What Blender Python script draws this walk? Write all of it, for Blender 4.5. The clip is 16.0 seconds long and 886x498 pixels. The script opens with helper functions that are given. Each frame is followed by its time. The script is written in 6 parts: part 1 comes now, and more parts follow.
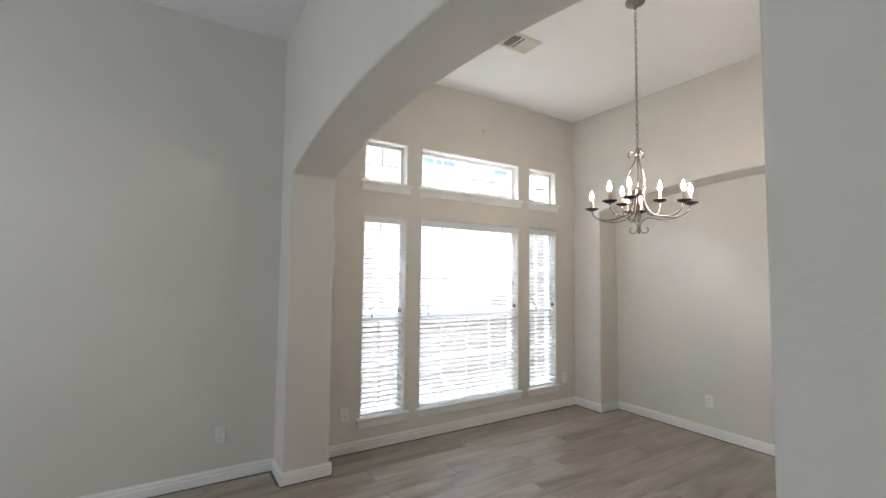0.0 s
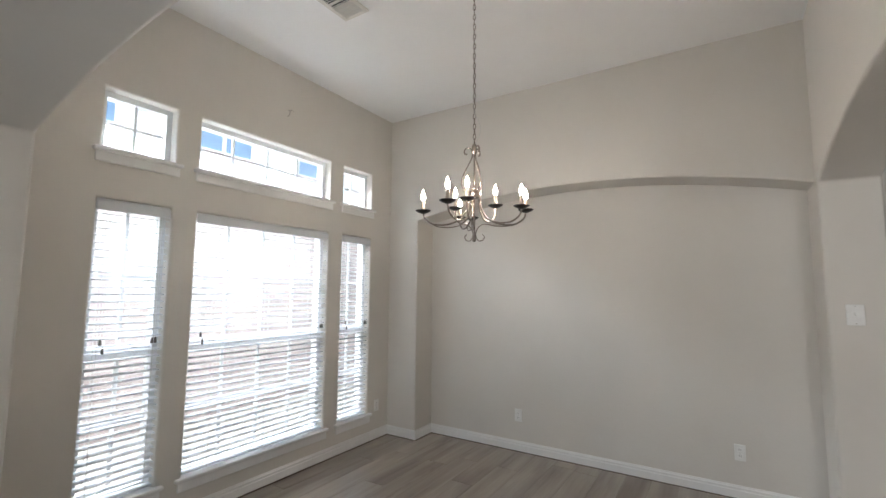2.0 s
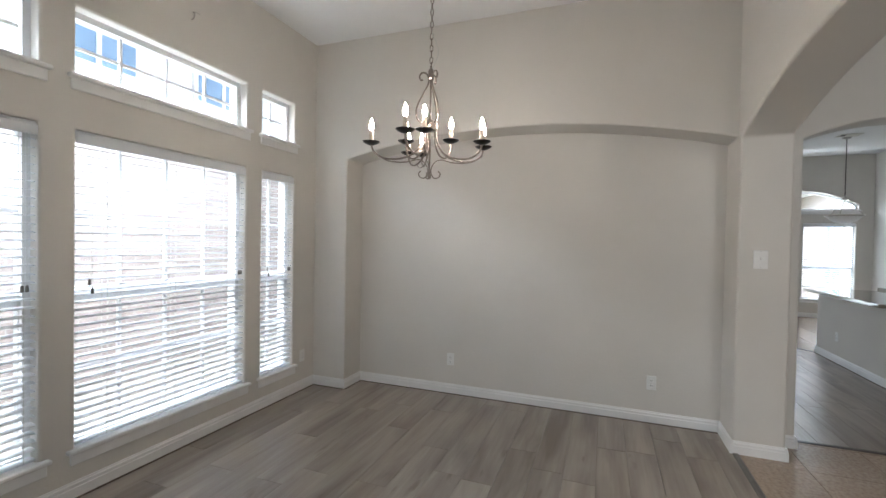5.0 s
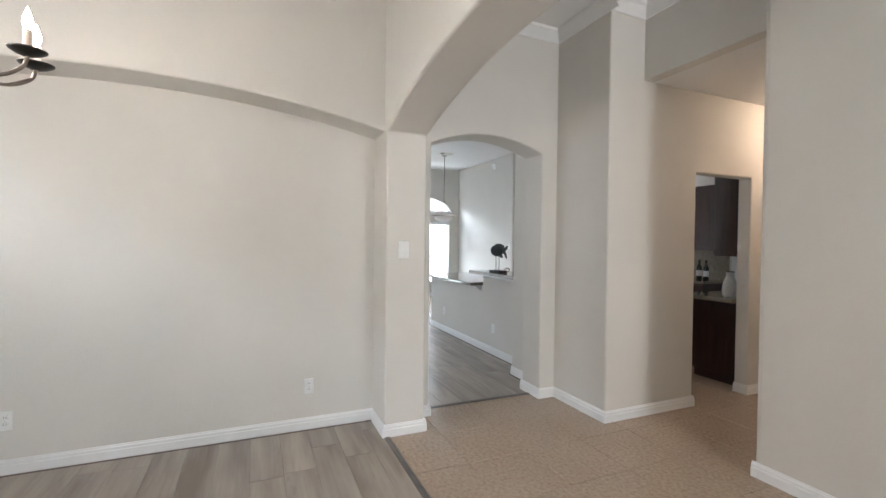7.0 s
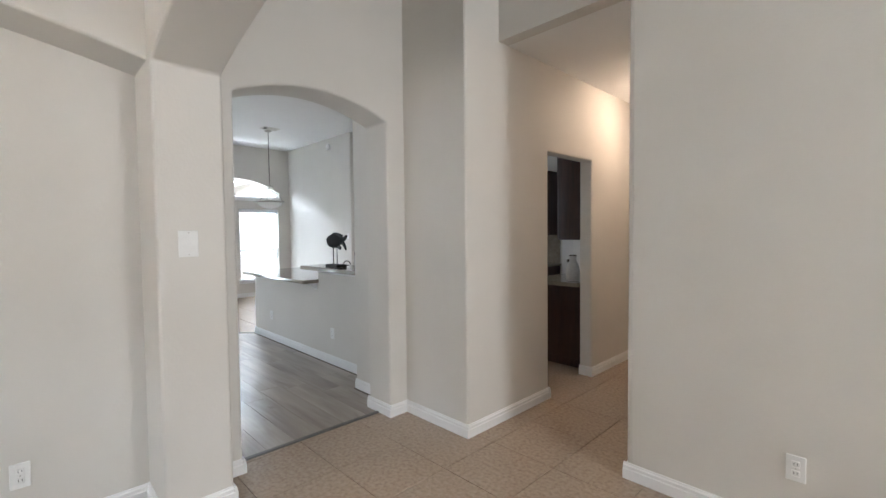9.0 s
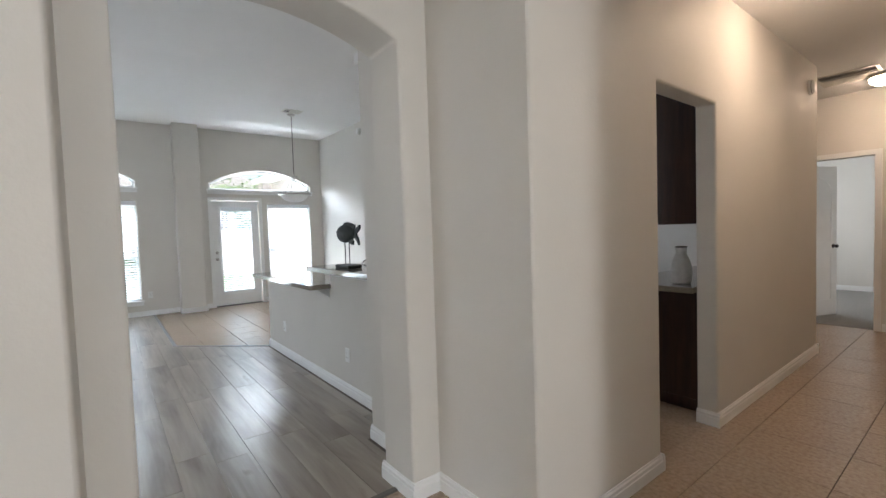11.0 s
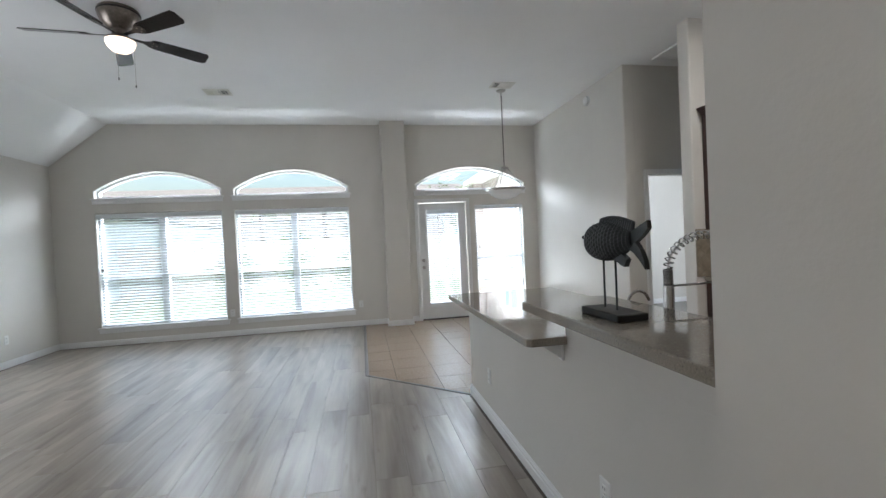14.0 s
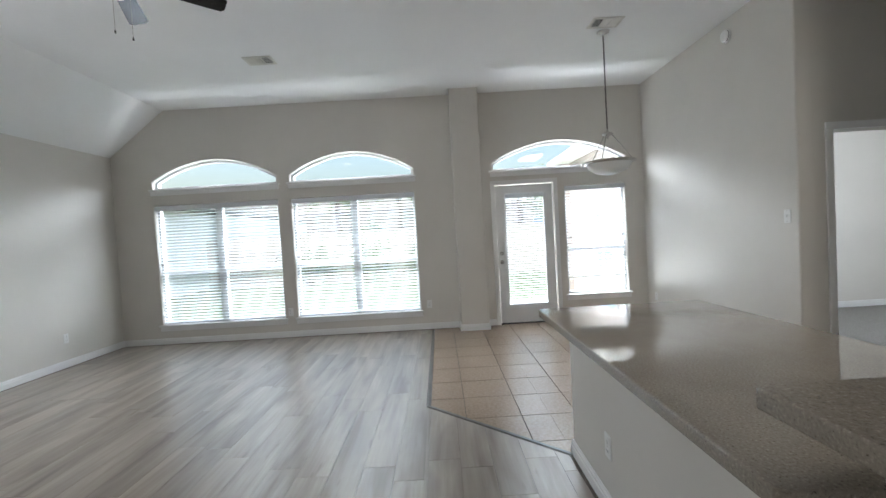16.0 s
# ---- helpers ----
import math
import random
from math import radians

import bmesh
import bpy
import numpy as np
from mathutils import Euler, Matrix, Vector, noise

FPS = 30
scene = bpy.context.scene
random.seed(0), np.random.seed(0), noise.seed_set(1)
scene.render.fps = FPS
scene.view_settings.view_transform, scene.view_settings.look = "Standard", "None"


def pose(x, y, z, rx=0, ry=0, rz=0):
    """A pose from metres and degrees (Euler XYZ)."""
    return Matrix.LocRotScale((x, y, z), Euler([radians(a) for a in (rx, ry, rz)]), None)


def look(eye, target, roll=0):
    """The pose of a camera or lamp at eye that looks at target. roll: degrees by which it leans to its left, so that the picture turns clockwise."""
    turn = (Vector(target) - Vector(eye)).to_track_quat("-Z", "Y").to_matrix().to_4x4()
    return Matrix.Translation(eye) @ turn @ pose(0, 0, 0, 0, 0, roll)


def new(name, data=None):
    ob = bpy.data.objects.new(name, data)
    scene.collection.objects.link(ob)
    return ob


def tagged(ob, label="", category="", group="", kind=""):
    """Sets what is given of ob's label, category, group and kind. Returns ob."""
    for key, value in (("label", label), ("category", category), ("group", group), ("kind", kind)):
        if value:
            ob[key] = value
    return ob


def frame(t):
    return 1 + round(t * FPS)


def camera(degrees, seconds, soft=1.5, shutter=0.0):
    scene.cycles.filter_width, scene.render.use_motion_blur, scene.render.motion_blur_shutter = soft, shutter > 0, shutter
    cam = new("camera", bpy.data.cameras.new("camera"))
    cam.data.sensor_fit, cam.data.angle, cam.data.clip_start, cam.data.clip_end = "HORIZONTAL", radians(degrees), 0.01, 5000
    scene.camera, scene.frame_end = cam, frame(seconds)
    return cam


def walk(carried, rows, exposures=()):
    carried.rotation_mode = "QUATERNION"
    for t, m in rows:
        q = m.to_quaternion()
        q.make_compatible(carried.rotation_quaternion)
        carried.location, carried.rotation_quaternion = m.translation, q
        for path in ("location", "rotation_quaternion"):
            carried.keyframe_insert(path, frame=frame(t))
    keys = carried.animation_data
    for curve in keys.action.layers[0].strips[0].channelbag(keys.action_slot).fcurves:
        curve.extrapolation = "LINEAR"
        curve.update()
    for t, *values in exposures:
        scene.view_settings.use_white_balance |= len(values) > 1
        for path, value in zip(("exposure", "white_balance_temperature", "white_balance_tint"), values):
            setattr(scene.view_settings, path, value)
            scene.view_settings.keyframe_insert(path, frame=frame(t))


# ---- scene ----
cam = camera(91.1, 16.0)
PATH = [
    (0, (1.065, 1.069, 1.514), (2.125, 2.761, 1.632), 0.6),
    (0.5, (1.138, 1.279, 1.509), (2.484, 2.752, 1.642), 0.7),
    (1, (1.197, 1.429, 1.5), (2.708, 2.731, 1.647), 0.3),
    (1.5, (1.293, 1.538, 1.498), (2.913, 2.701, 1.649), 0.5),
    (2, (1.47, 1.628, 1.515), (3.153, 2.691, 1.704), 0.4),
    (2.5, (1.565, 1.717, 1.517), (3.313, 2.67, 1.713), 0.4),
    (3, (1.573, 1.819, 1.509), (3.372, 2.678, 1.66), 0.4),
    (3.2, (1.56, 1.844, 1.492), (3.368, 2.692, 1.596), 0.5),
    (5.3, (1.542, 1.931, 1.458), (3.441, 2.555, 1.377), 0.9),
    (5.5, (1.591, 1.928, 1.45), (3.53, 2.415, 1.393), 0.9),
    (6, (1.783, 1.898, 1.443), (3.783, 1.939, 1.4), 0.9),
    (6.5, (1.924, 1.892, 1.425), (3.89, 1.525, 1.391), 0.8),
    (7, (2.067, 1.918, 1.436), (3.905, 1.129, 1.406), 0.7),
    (7.5, (2.182, 1.914, 1.437), (3.831, 0.784, 1.391), 0.5),
    (8, (2.314, 1.8, 1.425), (3.835, 0.502, 1.372), -0.0),
    (8.5, (2.497, 1.655, 1.421), (3.963, 0.297, 1.359), -0.7),
    (8.7, (2.593, 1.603, 1.43), (4.027, 0.21, 1.352), -0.6),
    (10.8, (3.531, 0.715, 1.325), (5.067, -0.562, 1.24), -1.8),
    (11, (3.623, 0.648, 1.344), (5.201, -0.577, 1.257), -1.9),
    (11.5, (3.89, 0.484, 1.339), (5.634, -0.491, 1.264), -2.4),
    (12, (4.185, 0.349, 1.363), (6.053, -0.361, 1.301), -2.6),
    (12.5, (4.493, 0.271, 1.373), (6.411, -0.296, 1.33), -2.5),
    (13, (4.806, 0.182, 1.378), (6.738, -0.331, 1.334), -2.7),
    (13.5, (5.101, 0.068, 1.379), (7.063, -0.32, 1.345), -2.8),
    (14, (5.369, 0.018, 1.369), (7.334, -0.352, 1.333), -2.7),
    (14.5, (5.673, 0.003, 1.386), (7.639, -0.36, 1.342), -2.7),
    (15, (5.965, -0.059, 1.383), (7.952, -0.281, 1.338), -3.1),
    (15.5, (6.242, -0.126, 1.384), (8.24, -0.198, 1.326), -3.3),
    (16, (6.505, -0.147, 1.378), (8.504, -0.159, 1.312), -3.3),
]
EXPOSURE = [(0, 1.24, 6080, 10), (1.5, 1.06, 6020, 10), (3, 0.92, 5950, 10), (5.5, 0.98, 5930, 10), (6.4, 1.42, 5930, 10), (7.2, 1.72, 5880, 10), (8.5, 1.70, 5860, 10), (11, 1.54, 5950, 10), (12, 1.58, 5970, 10), (12.8, 1.34, 5990, 10), (14, 1.22, 6000, 10), (15, 1.18, 6060, 10), (16, 1.14, 6140, 10)]
walk(cam, [(t, look(eye, target, roll)) for t, eye, target, roll in PATH], EXPOSURE)

# ---- light ----
world = bpy.data.worlds.new("sky")
scene.world = world
world.use_nodes = True
sky = world.node_tree.nodes.new("ShaderNodeTexSky")
sky.sky_type, sky.sun_disc = "NISHITA", False
sky.air_density, sky.dust_density, sky.ozone_density = 1.4, 5.0, 1.0
sky.sun_elevation, sky.sun_rotation = radians(56), radians(-25)
world.node_tree.nodes["Background"].inputs[1].default_value = 0.15
world.node_tree.links.new(sky.outputs[0], world.node_tree.nodes["Background"].inputs[0])
sun = new("sun", bpy.data.lights.new("sun", "SUN"))
sun.data.energy, sun.data.angle, sun.data.color = 3.0, radians(0.5), (1, 0.96, 0.9)
sun.matrix_world = look((0, 0, 0), (0.24, -0.51, -0.83))


# Area lamp, for skylight at windows and for added fills.
def area_lamp(name, eye, target, width, height, watts, colour=(1, 1, 1)):
    lamp = new(name, bpy.data.lights.new(name, "AREA"))
    lamp.data.shape, lamp.data.size, lamp.data.size_y = "RECTANGLE", width, height
    lamp.data.energy, lamp.data.color = watts, colour
    lamp.matrix_world = look(eye, target)
    return lamp


def bulb_light(name, place, watts, radius, colour=(1, 0.8, 0.6)):
    lamp = new(name, bpy.data.lights.new(name, "POINT"))
    lamp.data.energy, lamp.data.shadow_soft_size, lamp.data.color = watts, radius, colour
    lamp.location = place
    return lamp


DAY = (0.93, 0.97, 1.0)
COOL = (0.90, 0.95, 1.0)
area_lamp("sky_dining", (3.7, 6.2, 4.2), (3.7, 4.2, 1.4), 5.0, 2.0, 600, DAY)
area_lamp("sky_great", (15.0, 2.1, 4.3), (12.4, 2.1, 1.3), 4.6, 2.6, 590, COOL)
area_lamp("sky_breakfast", (15.0, -1.9, 4.3), (12.4, -1.9, 1.3), 2.4, 2.6, 450, COOL)
# Added lamps low outside, in place of sunlight bounced off lawn and patio.
area_lamp("lawn_bounce_fill", (14.5, 2.1, -0.16), (13.2, 2.1, 1.6), 4.4, 1.3, 105, (0.95, 0.98, 1.0))
area_lamp("patio_bounce_fill", (14.5, -1.6, -0.04), (13.2, -1.6, 1.6), 2.4, 1.3, 125, (0.95, 0.98, 1.0))
# Added fill in front of the windowless north wall, out of view.
area_lamp("great_north_fill", (8.2, 4.54, 1.6), (8.0, 0, 1.4), 2.6, 1.9, 24, (0.97, 0.98, 1.0))
# Unseen fill at the study's west wall, which has no window.
area_lamp("study_fill", (-1.55, 2.8, 1.7), (3, 2.8, 1.5), 2.6, 2.2, 17, DAY)
# Added fill from the unseen entry end; no door or glazing is built.
area_lamp("entry_fill", (-1.55, -0.1, 1.9), (3, -0.1, 1.9), 1.0, 2.0, 36, (1, 0.97, 0.93))
# Unseen lamp standing in for the bedroom's daylight; no window is built.
area_lamp("bedroom_fill", (6.4, -8.4, 1.6), (4, -8.4, 1.4), 1.6, 1.5, 14, (1, 0.98, 0.95))
# Added fill behind the passage wall, set out of the doorway's sight.
area_lamp("back_room_fill", (10.36, -5.15, 1.7), (12.6, -5.0, 1.5), 0.9, 1.4, 20, COOL)
# Added fill that brightens the kitchen; no ceiling fixture is seen there.
area_lamp("kitchen_fill", (7.3, -2.8, 3.37), (7.3, -2.8, 0), 1.2, 0.5, 16, (1, 0.93, 0.84))


# ---- materials ----
def shader(name, base, rough=0.5, metal=0.0, spec=0.5):
    mat = bpy.data.materials.new(name)
    mat.use_nodes = True
    b = mat.node_tree.nodes["Principled BSDF"]
    b.inputs["Base Color"].default_value = (*base, 1)
    b.inputs["Roughness"].default_value = rough
    b.inputs["Metallic"].default_value = metal
    b.inputs["Specular IOR Level"].default_value = spec
    return mat, mat.node_tree, b


def node(tree, kind, **inputs):
    n = tree.nodes.new(kind)
    for key, value in inputs.items():
        n.inputs[key.replace("_", " ")].default_value = value
    return n


def noise_at(tree, scale, detail=4.0, stretch=None, rough=0.55):
    co = tree.nodes.new("ShaderNodeNewGeometry")
    source = co.outputs["Position"]
    if stretch:
        mp = tree.nodes.new("ShaderNodeMapping")
        mp.inputs["Scale"].default_value = stretch
        tree.links.new(source, mp.inputs["Vector"])
        source = mp.outputs["Vector"]
    n = node(tree, "ShaderNodeTexNoise", Scale=scale, Detail=detail, Roughness=rough)
    tree.links.new(source, n.inputs["Vector"])
    return n


def ramp(tree, source, stops):
    r = tree.nodes.new("ShaderNodeValToRGB")
    el = r.color_ramp.elements
    while len(el) < len(stops):
        el.new(0.5)
    for e, (at, c) in zip(el, stops):
        e.position, e.color = at, (*c, 1)
    tree.links.new(source, r.inputs[0])
    return r


def relief(tree, b, source, strength, distance):
    bump = node(tree, "ShaderNodeBump", Strength=strength, Distance=distance)
    tree.links.new(source, bump.inputs["Height"])
    tree.links.new(bump.outputs[0], b.inputs["Normal"])


def mottled(name, dark, light, rough=0.5, metal=0.0, scale=3.0, bump=0.0, bump_scale=60.0, spec=0.5, stretch=None, dist=0.004):
    mat, tree, b = shader(name, light, rough, metal, spec)
    n = noise_at(tree, scale, 5.0, stretch)
    r = ramp(tree, n.outputs["Fac"], [(0.3, dark), (0.7, light)])
    tree.links.new(r.outputs[0], b.inputs["Base Color"])
    if bump:
        relief(tree, b, noise_at(tree, bump_scale, 3.0, stretch).outputs["Fac"], bump, dist)
    return mat


PAINT = mottled("wall_paint", (0.63, 0.606, 0.56), (0.67, 0.645, 0.598), 0.6, scale=1.3, bump=0.25, bump_scale=55, spec=0.35)
CEILING = mottled("ceiling_paint", (0.80, 0.80, 0.79), (0.84, 0.84, 0.83), 0.75, scale=1.1, bump=0.35, bump_scale=45, spec=0.25)
TRIM = mottled("trim_paint", (0.76, 0.76, 0.75), (0.81, 0.81, 0.80), 0.35, scale=4, bump=0.05, bump_scale=30)
VINYL = mottled("window_vinyl", (0.74, 0.75, 0.76), (0.8, 0.8, 0.8), 0.35, scale=6)


def blind_material():
    mat, tree, b = shader("blind_slat", (0.82, 0.82, 0.80), 0.4)
    n = noise_at(tree, 5, 3)
    r = ramp(tree, n.outputs["Fac"], [(0.3, (0.77, 0.78, 0.79)), (0.7, (0.81, 0.82, 0.83))])
    tree.links.new(r.outputs[0], b.inputs["Base Color"])
    tr = tree.nodes.new("ShaderNodeBsdfTranslucent")
    tr.inputs[0].default_value = (0.84, 0.87, 0.90, 1)
    mix = tree.nodes.new("ShaderNodeMixShader")
    mix.inputs[0].default_value = 0.31
    tree.links.new(b.outputs[0], mix.inputs[1])
    tree.links.new(tr.outputs[0], mix.inputs[2])
    tree.links.new(mix.outputs[0], tree.nodes["Material Output"].inputs["Surface"])
    return mat


BLIND = blind_material()


def glass_material():
    mat, tree, b = shader("window_glass", (1, 1, 1), 0.02)
    clear = tree.nodes.new("ShaderNodeBsdfTransparent")
    clear.inputs[0].default_value = (0.95, 0.97, 0.96, 1)
    gloss = tree.nodes.new("ShaderNodeBsdfGlossy")
    gloss.inputs["Roughness"].default_value = 0.02
    mix = tree.nodes.new("ShaderNodeMixShader")
    mix.inputs[0].default_value = 0.035
    tree.links.new(clear.outputs[0], mix.inputs[1])
    tree.links.new(gloss.outputs[0], mix.inputs[2])
    tree.links.new(mix.outputs[0], tree.nodes["Material Output"].inputs["Surface"])
    return mat


GLASS = glass_material()


def plank_material():
    mat, tree, b = shader("grey_oak_plank", (0.25, 0.22, 0.19), 0.36, spec=0.45)
    info = tree.nodes.new("ShaderNodeObjectInfo")
    geo = tree.nodes.new("ShaderNodeNewGeometry")
    pick = tree.nodes.new("ShaderNodeMath")
    pick.operation = "ADD"
    tree.links.new(info.outputs["Random"], pick.inputs[0])
    tree.links.new(geo.outputs["Random Per Island"], pick.inputs[1])
    turn = tree.nodes.new("ShaderNodeMath")
    turn.operation = "MULTIPLY"
    turn.inputs[1].default_value = 37.0
    tree.links.new(pick.outputs[0], turn.inputs[0])
    shift = tree.nodes.new("ShaderNodeCombineXYZ")
    tree.links.new(turn.outputs[0], shift.inputs[0])
    tree.links.new(turn.outputs[0], shift.inputs[2])
    add = tree.nodes.new("ShaderNodeVectorMath")
    tree.links.new(geo.outputs["Position"], add.inputs[0])
    tree.links.new(shift.outputs[0], add.inputs[1])
    broad = tree.nodes.new("ShaderNodeMapping")
    broad.inputs["Scale"].default_value = (0.6, 4.0, 1.0)
    tree.links.new(add.outputs[0], broad.inputs["Vector"])
    fine = tree.nodes.new("ShaderNodeMapping")
    fine.inputs["Scale"].default_value = (1.2, 34.0, 1.0)
    tree.links.new(add.outputs[0], fine.inputs["Vector"])
    n1 = node(tree, "ShaderNodeTexNoise", Scale=1.6, Detail=3.0, Roughness=0.5, Distortion=0.5)
    n2 = node(tree, "ShaderNodeTexNoise", Scale=1.5, Detail=4.0, Roughness=0.6)
    tree.links.new(broad.outputs[0], n1.inputs["Vector"])
    tree.links.new(fine.outputs[0], n2.inputs["Vector"])
    part_of = tree.nodes.new("ShaderNodeMath")
    part_of.operation = "FRACT"
    tree.links.new(turn.outputs[0], part_of.inputs[0])
    tone = ramp(tree, part_of.outputs[0], [(0.0, (0.89, 0.885, 0.88)), (0.5, (0.97, 0.96, 0.945)), (1.0, (1.05, 1.035, 1.01))])
    r1 = ramp(tree, n1.outputs["Fac"], [(0.28, (0.20, 0.170, 0.142)), (0.46, (0.31, 0.272, 0.232)), (0.72, (0.43, 0.386, 0.336))])
    r2 = ramp(tree, n2.outputs["Fac"], [(0.3, (0.90, 0.89, 0.88)), (0.7, (1.03, 1.03, 1.03))])
    mul = tree.nodes.new("ShaderNodeMix")
    mul.data_type, mul.blend_type = "RGBA", "MULTIPLY"
    mul.inputs[0].default_value = 1.0
    tree.links.new(r1.outputs[0], mul.inputs[6])
    tree.links.new(r2.outputs[0], mul.inputs[7])
    mul2 = tree.nodes.new("ShaderNodeMix")
    mul2.data_type, mul2.blend_type = "RGBA", "MULTIPLY"
    mul2.inputs[0].default_value = 1.0
    tree.links.new(mul.outputs[2], mul2.inputs[6])
    tree.links.new(tone.outputs[0], mul2.inputs[7])
    knots = tree.nodes.new("ShaderNodeMapping")
    knots.inputs["Scale"].default_value = (3.2, 13.0, 1.0)
    tree.links.new(add.outputs[0], knots.inputs["Vector"])
    n3 = node(tree, "ShaderNodeTexNoise", Scale=1.0, Detail=2.0, Roughness=0.5)
    tree.links.new(knots.outputs[0], n3.inputs["Vector"])
    r3 = ramp(tree, n3.outputs["Fac"], [(0.68, (1.0, 1.0, 1.0)), (0.80, (0.66, 0.63, 0.60))])
    mul3 = tree.nodes.new("ShaderNodeMix")
    mul3.data_type, mul3.blend_type = "RGBA", "MULTIPLY"
    mul3.inputs[0].default_value = 1.0
    tree.links.new(mul2.outputs[2], mul3.inputs[6])
    tree.links.new(r3.outputs[0], mul3.inputs[7])
    tree.links.new(mul3.outputs[2], b.inputs["Base Color"])
    rr = ramp(tree, n2.outputs["Fac"], [(0.3, (0.33, 0.33, 0.33)), (0.7, (0.28, 0.28, 0.28))])
    tree.links.new(rr.outputs[0], b.inputs["Roughness"])
    relief(tree, b, n2.outputs["Fac"], 0.008, 0.001)
    return mat


PLANK = plank_material()


def tile_material():
    mat, tree, b = shader("beige_ceramic_tile", (0.42, 0.33, 0.24), 0.24)
    n1 = noise_at(tree, 42.0, 4.0, None, 0.6)
    n2 = noise_at(tree, 2.5, 2.0)
    r1 = ramp(tree, n1.outputs["Fac"], [(0.32, (0.305, 0.230, 0.165)), (0.5, (0.370, 0.285, 0.210)), (0.68, (0.415, 0.335, 0.260))])
    r2 = ramp(tree, n2.outputs["Fac"], [(0.3, (0.96, 0.955, 0.95)), (0.7, (1.02, 1.02, 1.02))])
    mul = tree.nodes.new("ShaderNodeMix")
    mul.data_type, mul.blend_type = "RGBA", "MULTIPLY"
    mul.inputs[0].default_value = 1.0
    tree.links.new(r1.outputs[0], mul.inputs[6])
    tree.links.new(r2.outputs[0], mul.inputs[7])
    tree.links.new(mul.outputs[2], b.inputs["Base Color"])
    rr = ramp(tree, n1.outputs["Fac"], [(0.3, (0.27, 0.27, 0.27)), (0.7, (0.26, 0.26, 0.26))])
    tree.links.new(rr.outputs[0], b.inputs["Roughness"])
    relief(tree, b, n2.outputs["Fac"], 0.02, 0.002)
    return mat


TILE = tile_material()
GROUT = mottled("tile_grout", (0.16, 0.13, 0.10), (0.22, 0.18, 0.14), 0.85, scale=20, bump=0.3, bump_scale=90)
CARPET = mottled("grey_carpet", (0.20, 0.19, 0.18), (0.36, 0.35, 0.33), 0.95, scale=60, bump=1.0, bump_scale=140, dist=0.01, spec=0.1)
NICKEL = mottled("brushed_nickel", (0.42, 0.40, 0.37), (0.52, 0.50, 0.47), 0.3, 1.0, scale=40)
DARK_METAL = mottled("dark_bronze_metal", (0.035, 0.032, 0.03), (0.06, 0.055, 0.05), 0.4, 0.8, scale=30)
BLACK_PLASTIC = mottled("black_enamel", (0.012, 0.012, 0.013), (0.02, 0.02, 0.021), 0.22, scale=12)
PLATE = mottled("white_plastic", (0.74, 0.74, 0.72), (0.8, 0.8, 0.78), 0.35, scale=20)
# near-black colour painting in the shade inside slots and vents
SLOT = shader("painted_slot_shade", (0.03, 0.03, 0.03), 0.7)[0]


H = 3.40  # ceiling height


# ---- mesh helpers ----
def finish(ob, mat, parent=None, label="", smooth=False):
    if mat:
        ob.data.materials.append(mat)
    if parent:
        ob.parent = parent
        ob.matrix_parent_inverse = parent.matrix_basis.inverted()
    if label:
        ob["label"] = label
    if smooth:
        for p in ob.data.polygons:
            p.use_smooth = True
    return ob


def part(name, bm, mat, parent=None, label="", smooth=False):
    me = bpy.data.meshes.new(name)
    bmesh.ops.recalc_face_normals(bm, faces=bm.faces)
    bm.to_mesh(me)
    bm.free()
    return finish(new(name, me), mat, parent, label, smooth)


def empty(name, x, y, z):
    ob = new(name)
    ob.matrix_basis = pose(x, y, z)
    return ob


def box(x0, x1, y0, y1, z0, z1, bm=None, bevel=0.0, seg=1):
    bm = bm or bmesh.new()
    made = bmesh.ops.create_cube(bm, size=1.0)["verts"]
    bmesh.ops.transform(bm, verts=made, matrix=Matrix.LocRotScale(((x0 + x1) / 2, (y0 + y1) / 2, (z0 + z1) / 2), None, (x1 - x0, y1 - y0, z1 - z0)))
    if bevel:
        edges = list({e for v in made for e in v.link_edges})
        bmesh.ops.bevel(bm, geom=edges, offset=bevel, segments=seg, affect="EDGES", profile=0.5)
    return bm


def prism(points, lift, bm=None):
    """A closed outline of 3D points, pushed along the vector lift."""
    bm = bm or bmesh.new()
    a = [bm.verts.new(p) for p in points]
    b = [bm.verts.new(Vector(p) + Vector(lift)) for p in points]
    n = len(points)
    bm.faces.new(a)
    bm.faces.new(b[::-1])
    for i in range(n):
        bm.faces.new((a[i], a[(i + 1) % n], b[(i + 1) % n], b[i]))
    return bm


def lathe(profile, place=(0, 0, 0), n=24, bm=None):
    """A profile of (radius, height) turned round the upright axis through place."""
    bm = bm or bmesh.new()
    rings = []
    for r, h in profile:
        if r < 1e-5:
            rings.append([bm.verts.new((place[0], place[1], place[2] + h))])
        else:
            rings.append([bm.verts.new((place[0] + r * math.cos(2 * math.pi * k / n), place[1] + r * math.sin(2 * math.pi * k / n), place[2] + h)) for k in range(n)])
    for a, b in zip(rings, rings[1:]):
        for k in range(n):
            j = (k + 1) % n
            q = [a[k % len(a)], a[j % len(a)], b[j % len(b)], b[k % len(b)]]
            q = [v for i, v in enumerate(q) if v not in q[:i]]
            if len(q) > 2:
                bm.faces.new(q)
    return bm


